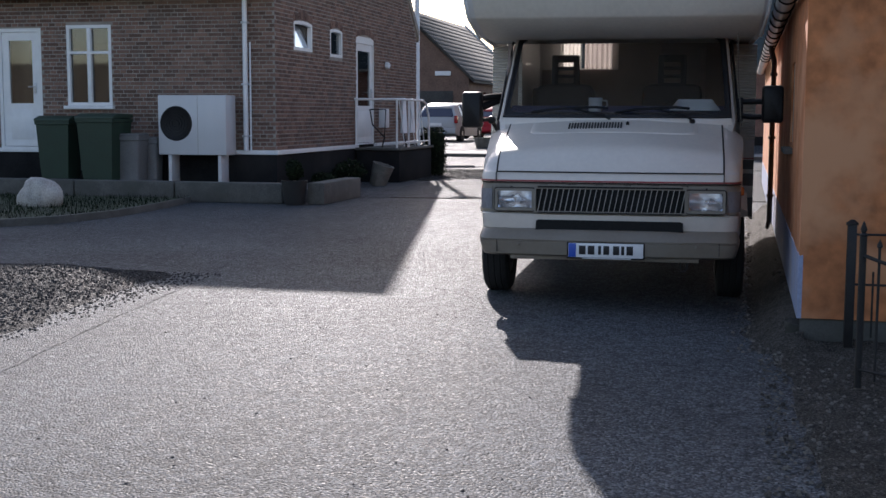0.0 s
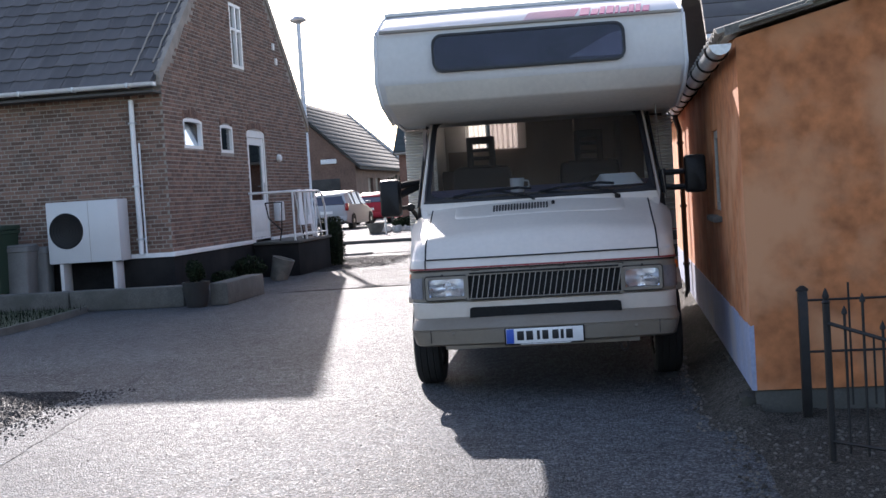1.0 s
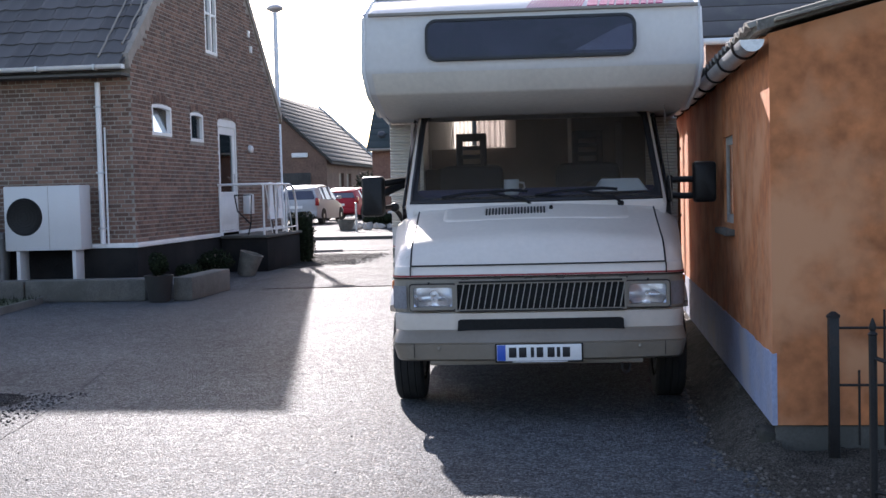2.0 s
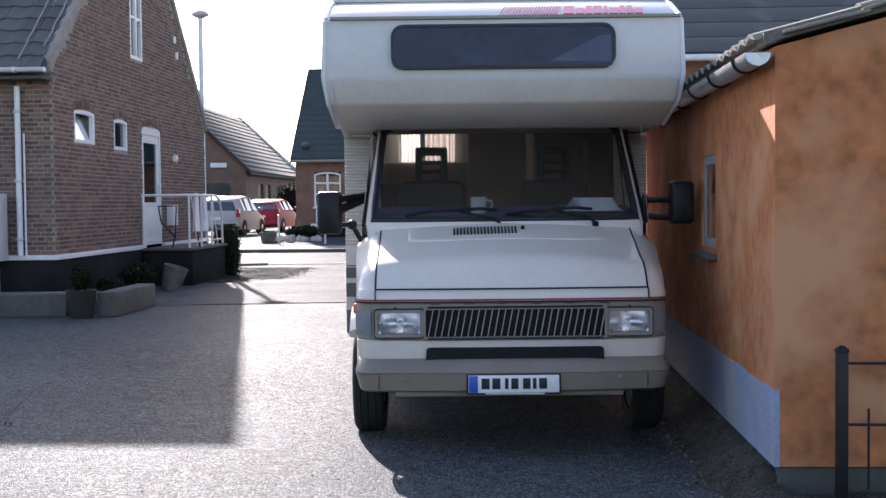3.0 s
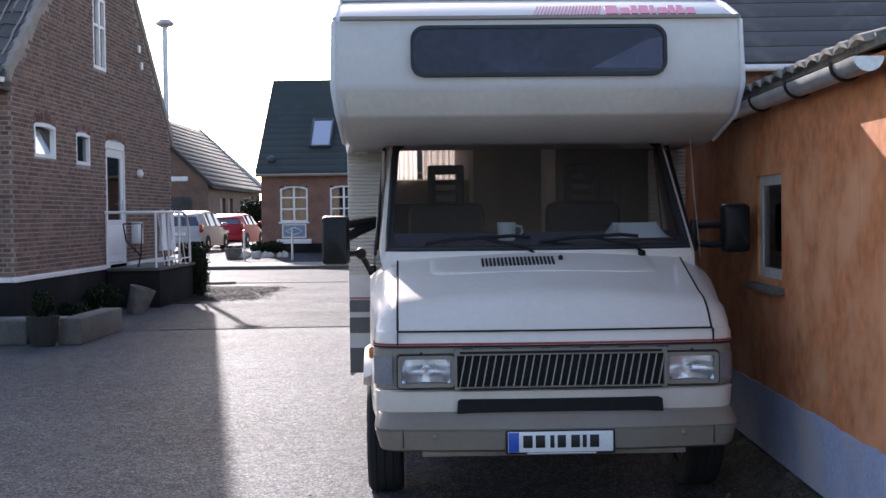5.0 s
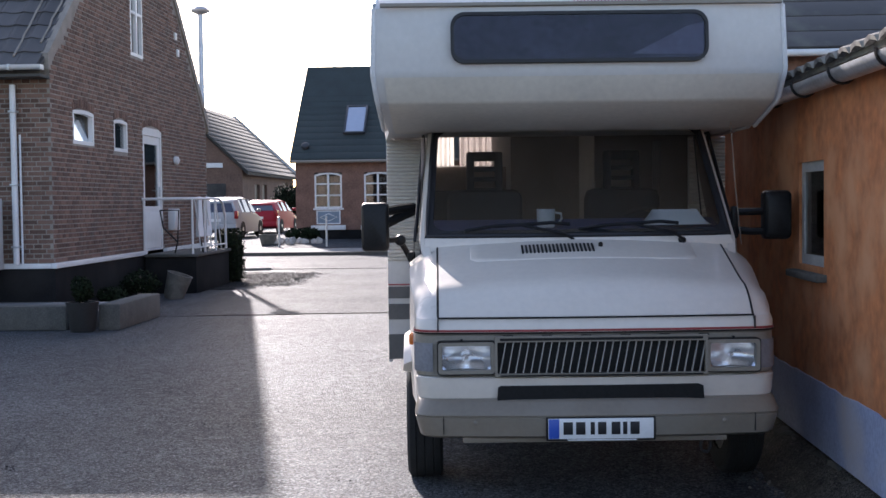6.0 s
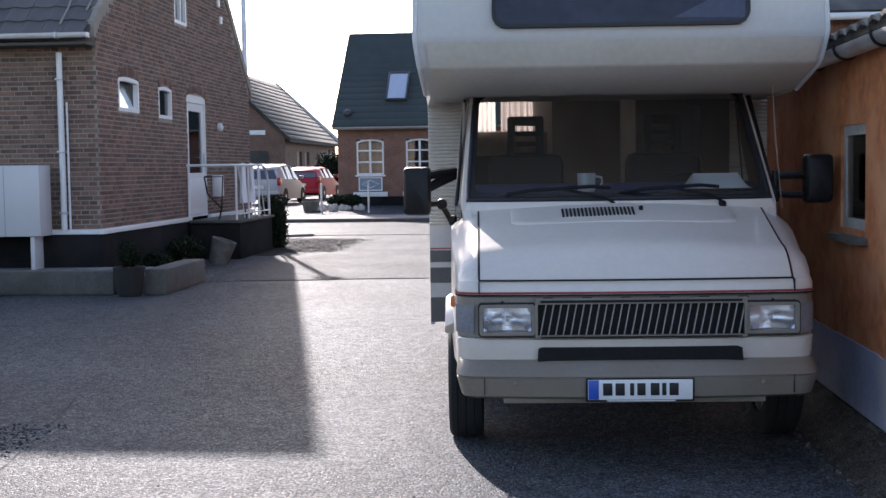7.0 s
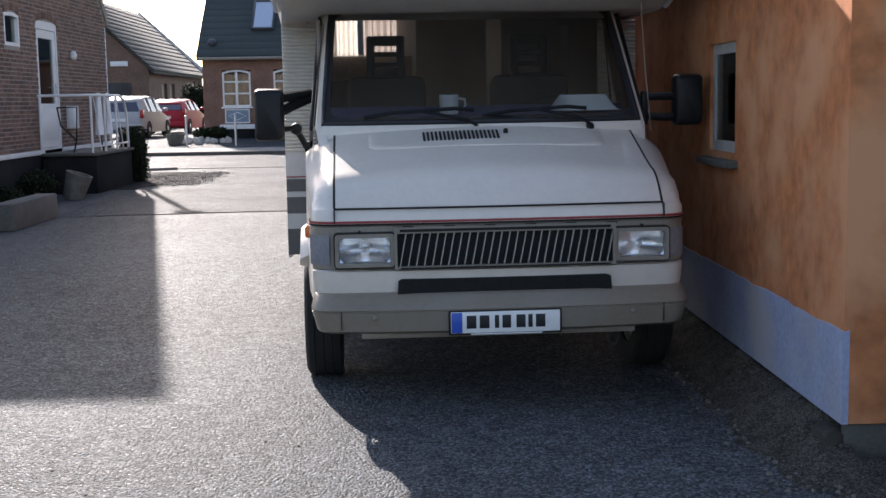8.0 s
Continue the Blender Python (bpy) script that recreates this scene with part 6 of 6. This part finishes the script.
rw.matrix_basis = Matrix.Translation((-5.9, H2Y - 0.25, 2.9)) @ turn_x(ang2) @ Matrix.Translation((0, 1.34, 0.03))
for x0, x1, y0, y1 in ((0, 0.07, 0, 1.65), (0.71, 0.78, 0, 1.65), (0.07, 0.71, 0, 0.07), (0.07, 0.71, 1.58, 1.65)):
    part("frame", boxed(x0, x1, y0, y1, 0, 0.09, 0.006), ROOFFRAME, rw, "dark grey metal frame")
part("pane", boxed(0.06, 0.72, 0.06, 1.59, 0.04, 0.06), ROOFGLASS, rw)
part("roof_vent", lathe(bmesh.new(), [(0.13, 0.0), (0.13, 0.06), (0.15, 0.07), (0.14, 0.13), (0.09, 0.17), (0.001, 0.18)], 14, Matrix.Translation((-7.17, H2Y - 0.25, 2.89)) @ turn_x(ang2) @ Matrix.Translation((0, 0.66, 0))), ROOFFRAME, h2, "dark round roof vent")
part("chimney", boxed(-3.0, -2.4, H2Y + 3.8, H2Y + 4.4, 6.2, 7.3, 0.02), FARBRICK, h2)
part("gutter", tube(bmesh.new(), [(H2X - 0.1, H2Y - 0.3, 2.8), (6.1, H2Y - 0.3, 2.8)], 0.05, 8), PANEL, h2)
for u0, u1, v0, v1 in h2_holes:
    casement("window", h2, Matrix.Translation((u0, H2Y + 0.02, v0)), u1 - u0, v1 - v0, (2, [0.36, 0.68]), "white arched casement window", 0.08, True)
    for s in (0, 1):
        part("curtain", loft(bmesh.new(), [[((u0 + 0.1 if s == 0 else u1 - 0.3) + 0.2 * k / 8, H2Y + 0.3 + 0.02 * (k % 2), z) for k in range(9)] for z in (v0, v1)], False, False), CURTAIN, h2)
    apron = part("apron_panel", boxed(u0 + 0.06, u1 - 0.06, H2Y - 0.03, H2Y + 0.02, 0.62, 1.1, 0.006), BLUEPANEL, h2, "grey-blue panel with white lozenge")
    bm = bmesh.new()
    cx, cz = (u0 + u1) / 2, 0.86
    tube(bm, [(cx - 0.3, H2Y - 0.04, cz), (cx, H2Y - 0.04, cz + 0.13), (cx + 0.3, H2Y - 0.04, cz), (cx, H2Y - 0.04, cz - 0.13)], 0.018, 6, closed=True)
    ringframe(bm, [(u0 + 0.06, 0.62), (u1 - 0.06, 0.62), (u1 - 0.06, 1.1), (u0 + 0.06, 1.1)], [(u0 + 0.1, 0.66), (u1 - 0.1, 0.66), (u1 - 0.1, 1.06), (u0 + 0.1, 1.06)], H2Y - 0.045, H2Y - 0.028)
    part("lozenge", bm, WHITE, apron)
    part("base_block", boxed(u0 - 0.12, u1 + 0.12, H2Y - 0.12, H2Y + 0.0, 0.42, 0.58, 0.01), WHITE, h2)

barn = thing("brick_barn", Matrix.Translation((0.0, 1.77, 0.2)) @ Matrix.Scale(1.3, 4), "brown brick barn with weathered tile roof and white verge board", "barn")
BX, BY0, BY1, BE, BR, BRX = -10.9, 44.0, 56.5, 2.45, 5.45, -14.0
part("gable_wall", prism(bmesh.new(), [(2 * BRX - BX, -0.3), (BX, -0.3), (BX, BE), (BRX, BR - 0.1), (2 * BRX - BX, BE)], "y", BY0, BY0 + 0.35), BARNWALL, barn)
part("side_wall", wall_slab(bmesh.new(), lambda u, d, v: Vector((BX - d, u, v)), [BY0 + 0.35, BY1], lambda u: BE, -0.3, 0.3, [(46.5, 47.6, 1.1, 1.9), (48.2, 49.3, 1.1, 1.9), (52, 53.1, 1.1, 1.9)]), BARNWALL, barn)
part("rear_wall", prism(bmesh.new(), [(2 * BRX - BX, -0.3), (BX - 0.31, -0.3), (BX - 0.31, BE), (BRX, BR - 0.1), (2 * BRX - BX, BE)], "y", BY1 - 0.35, BY1), BARNWALL, barn)
for y in (46.5, 48.2, 52.0):
    part("shutter", boxed(BX - 0.2, BX - 0.12, y, y + 1.1, 1.1, 1.9), PANEL, barn)
bm = bmesh.new()
prism(bm, [(BX + 0.25, BE - 0.2), (BRX, BR), (2 * BRX - BX - 0.25, BE - 0.2), (2 * BRX - BX - 0.25, BE - 0.1), (BRX, BR + 0.1), (BX + 0.25, BE - 0.1)], "y", BY0 - 0.15, BY1 + 0.15)
b_roof = part("roof", bm, BARNROOF, barn, "weathered grey tile roof")
bang = math.degrees(math.atan2(BR - BE + 0.2, BX + 0.25 - BRX))
for k in range(14):
    part("tile_course", boxed(0, 0.36, BY0 - 0.2, BY1 + 0.2, 0, 0.05, 0.008), BARNROOF, b_roof).matrix_basis = Matrix.Translation((BX + 0.25, 0, BE - 0.1)) @ turn_y(180 + bang) @ Matrix.Translation((0.32 * k, 0, -0.06)) @ turn_y(-5)
for y in (BY1 + 0.16,):
    part("verge_board", prism(bmesh.new(), [(BX + 0.35, BE - 0.25), (BX + 0.35, BE + 0.06), (BRX, BR + 0.24), (BRX, BR)], "y", y, y + 0.12), WHITE, barn)
part("barn_door", boxed(-13.6, -11.6, BY0 - 0.05, BY0, -0.28, 1.9, 0.01), BARNROOF, barn, "dark plank door")
part("wall_sign", boxed(-12.4, -11.7, BY0 - 0.08, BY0 - 0.02, 2.55, 2.75, 0.02), WHITE, barn, "small white sign plate")


def car(x, y, yaw, paint, label, length=4.1, width=1.7, height=1.5):
    """Hatchback, rear at -y: shell lofted along its length, glasshouse, wheels, lamps."""
    t = thing("car", Matrix.Translation((x, y, 0.28)) @ turn_z(yaw), label, "car", "parked cars")
    w = width / 2
    def sect(py, zl, zh, k, r):
        return [(-w * k, py, zl), (-w * k, py, zl + (zh - zl) * 0.55), (-w * k + r * 0.4, py, zh - r * 0.3), (-w * k + r * 1.3, py, zh), (w * k - r * 1.3, py, zh), (w * k - r * 0.4, py, zh - r * 0.3), (w * k, py, zl + (zh - zl) * 0.55), (w * k, py, zl)]
    L = length
    body = loft(bmesh.new(), [sect(0.0, 0.42, 0.84, 0.8, 0.16), sect(0.1, 0.28, 0.98, 0.93, 0.16), sect(0.5, 0.22, 1.0, 1.0, 0.1), sect(L * 0.55, 0.2, 0.96, 1.0, 0.1), sect(L * 0.72, 0.2, 0.92, 1.0, 0.12), sect(L * 0.93, 0.24, 0.76, 0.95, 0.16), sect(L, 0.34, 0.62, 0.82, 0.14)])
    part("body", body, paint, t)
    roof = loft(bmesh.new(), [sect(0.42, height - 0.26, height - 0.14, 0.66, 0.12), sect(0.62, height - 0.16, height - 0.055, 0.71, 0.12), sect(1.0, height - 0.1, height, 0.75, 0.12), sect(L * 0.45, height - 0.08, height + 0.01, 0.76, 0.1), sect(L * 0.56, height - 0.12, height - 0.05, 0.72, 0.1)])
    part("roof", roof, paint, t)
    def quad(name, pts, th):
        b = bmesh.new()
        n = (Vector(pts[1]) - Vector(pts[0])).cross(Vector(pts[2]) - Vector(pts[0])).normalized() * th
        loft(b, [pts, [tuple(Vector(p) - n) for p in pts]])
        return part(name, b, SMOKED, t)
    quad("rear_window", [(-w * 0.8, 0.08, 0.98), (w * 0.8, 0.08, 0.98), (w * 0.6, 0.46, height - 0.18), (-w * 0.6, 0.46, height - 0.18)], 0.02)
    quad("windscreen", [(w * 0.85, L * 0.75, 0.93), (-w * 0.85, L * 0.75, 0.93), (-w * 0.66, L * 0.55, height - 0.1), (w * 0.66, L * 0.55, height - 0.1)], 0.02)
    for s in (-1, 1):
        for y0, y1, a, b_ in ((0.85, L * 0.3, 0.0, 0.0), (L * 0.31, L * 0.5, 0.0, 0.0), (L * 0.51, L * 0.68, 0.0, -0.42)):
            pts = [(s * w * 0.955, y0, 0.95), (s * w * 0.955, y1, 0.95), (s * w * 0.75, y1 + b_, height - 0.09), (s * w * 0.75, y0 + a * 0.3, height - 0.09)]
            quad("side_window", pts if s > 0 else pts[::-1], 0.02)
        for py in (L * 0.505, L * 0.305):
            part("pillar", tube(bmesh.new(), [(s * w * 0.95, py, 0.95), (s * w * 0.76, py, height - 0.06)], 0.03, 6), paint, t)
        for py in (0.75, L - 0.8):
            wh = part("wheel", lathe(bmesh.new(), [(0.2, -0.1), (0.3, -0.1), (0.315, -0.05), (0.315, 0.05), (0.3, 0.1), (0.2, 0.1)], 22, Matrix.Translation((s * (w - 0.08), py, 0.315)) @ turn_y(90)), RUBBER, t)
            part("rim", lathe(bmesh.new(), [(0.001, -0.1), (0.06, -0.105), (0.2, -0.08), (0.2, 0.08), (0.06, 0.105), (0.001, 0.1)], 22, Matrix.Translation((s * (w - 0.08), py, 0.315)) @ turn_y(90)), STEEL, wh)
        part("tail_light", boxed(s * w * 0.93 - 0.06, s * w * 0.93 + 0.06, 0.02, 0.22, 0.72, 1.02, 0.03), TAILRED, t)
        part("mirror", boxed(s * (w + 0.1) - 0.08, s * (w + 0.1) + 0.08, L * 0.64, L * 0.68, 0.95, 1.08, 0.03), paint, t)
    for s in (-1, 1):
        b = bmesh.new()
        loft(b, [[(s * w * 0.95, 0.1, 0.94), (s * w * 0.96, 0.75, 0.94), (s * w * 0.76, 0.8, height - 0.06), (s * w * 0.68, 0.46, height - 0.17)], [(s * w * 0.84, 0.1, 0.94), (s * w * 0.86, 0.75, 0.94), (s * w * 0.66, 0.8, height - 0.06), (s * w * 0.58, 0.46, height - 0.17)]])
        part("rear_quarter", b, paint, t)
    part("rear_bumper", boxed(-w * 0.96, w * 0.96, -0.04, 0.14, 0.3, 0.52, 0.04), paint, t)
    part("number_plate", boxed(-0.25, 0.25, -0.02, 0.01, 0.62, 0.73), PLATEWHITE, t)
    return t


car(-10.95, 38.6, -4, SILVERCAR, "silver hatchback parked by the roadside", 4.0, 1.75, 1.52)
car(-10.65, 45.2, -4, REDCAR, "red hatchback parked behind the silver car", 4.0, 1.7, 1.42)

for x in (-7.6, -6.05):
    post = thing("thin_post", pose(x, 33.4, 0.13), "thin grey steel post at the roadside bed", "post", "roadside posts")
    part("shaft", tube(bmesh.new(), [(0, 0, 0), (0, 0, 0.95)], 0.035, 10), STEEL, post)
    part("cap", lathe(bmesh.new(), [(0.04, 0.94), (0.042, 0.97), (0.01, 0.99)], 10), STEEL, post)
bm = bmesh.new()
box(bm, -0.62, 0.62, -0.07, 0.07, -0.05, 0.06, 0.012, Matrix.Translation((-6.3, 21.75, 0)) @ turn_z(24))
tagged(new("kerb_stone", finish("kerb_stone", bm, SLAB)), "short pale kerb stone at the gravel verge", "kerb stone")

# low stone planting by the village house
rnd = random.Random(8)
for k in range(16):
    boulder(-8.0 + rnd.uniform(0, 1.6), 34.2 + rnd.uniform(0, 1.0), 0.24, (rnd.uniform(0.1, 0.2), 0.15, rnd.uniform(0.1, 0.17)), BOULDER, "pale field stone edging the roadside bed", k)
bush("evergreen_shrub", -10.6, 52.0, 0.28, 0.75, 2.2, "dark pointed evergreen shrub in front of the barn", False, 2000, 0.08)
bush("low_shrub", -6.9, 35.2, 0.22, 0.35, 0.5, "low evergreen in the roadside bed", False, 700, 0.05)
bush("low_shrub", -7.4, 35.5, 0.22, 0.35, 0.45, "low evergreen in the roadside bed", False, 700, 0.05)
bush("hedge", -4.2, 35.5, 0.22, 0.6, 0.8, "dark clipped hedge before the village house", True, 2500, 0.07)
planter(-8.15, 34.4, 0.17, 0.3, 0.35, 0, "concrete flower tub at the roadside")

# bricks of the house, laid last
gcells = brick_cells(FY, BACK, BASE + 0.012, 7.2, lambda u: gable_top(u) - 0.1, gable_holes)
lay_bricks(gcells, on_gable, gable_wall, lambda u, v: u < 11.55 and v < 3.0, turn_z(90))
fcells = brick_cells(WEST, GX + 0.0, BASE + 0.012, 3.16, lambda u: 9.0, front_holes)
lay_bricks(fcells, on_front, front_wall, lambda u, v: u > -8.1 and v > 1.2, Matrix.Identity(4))
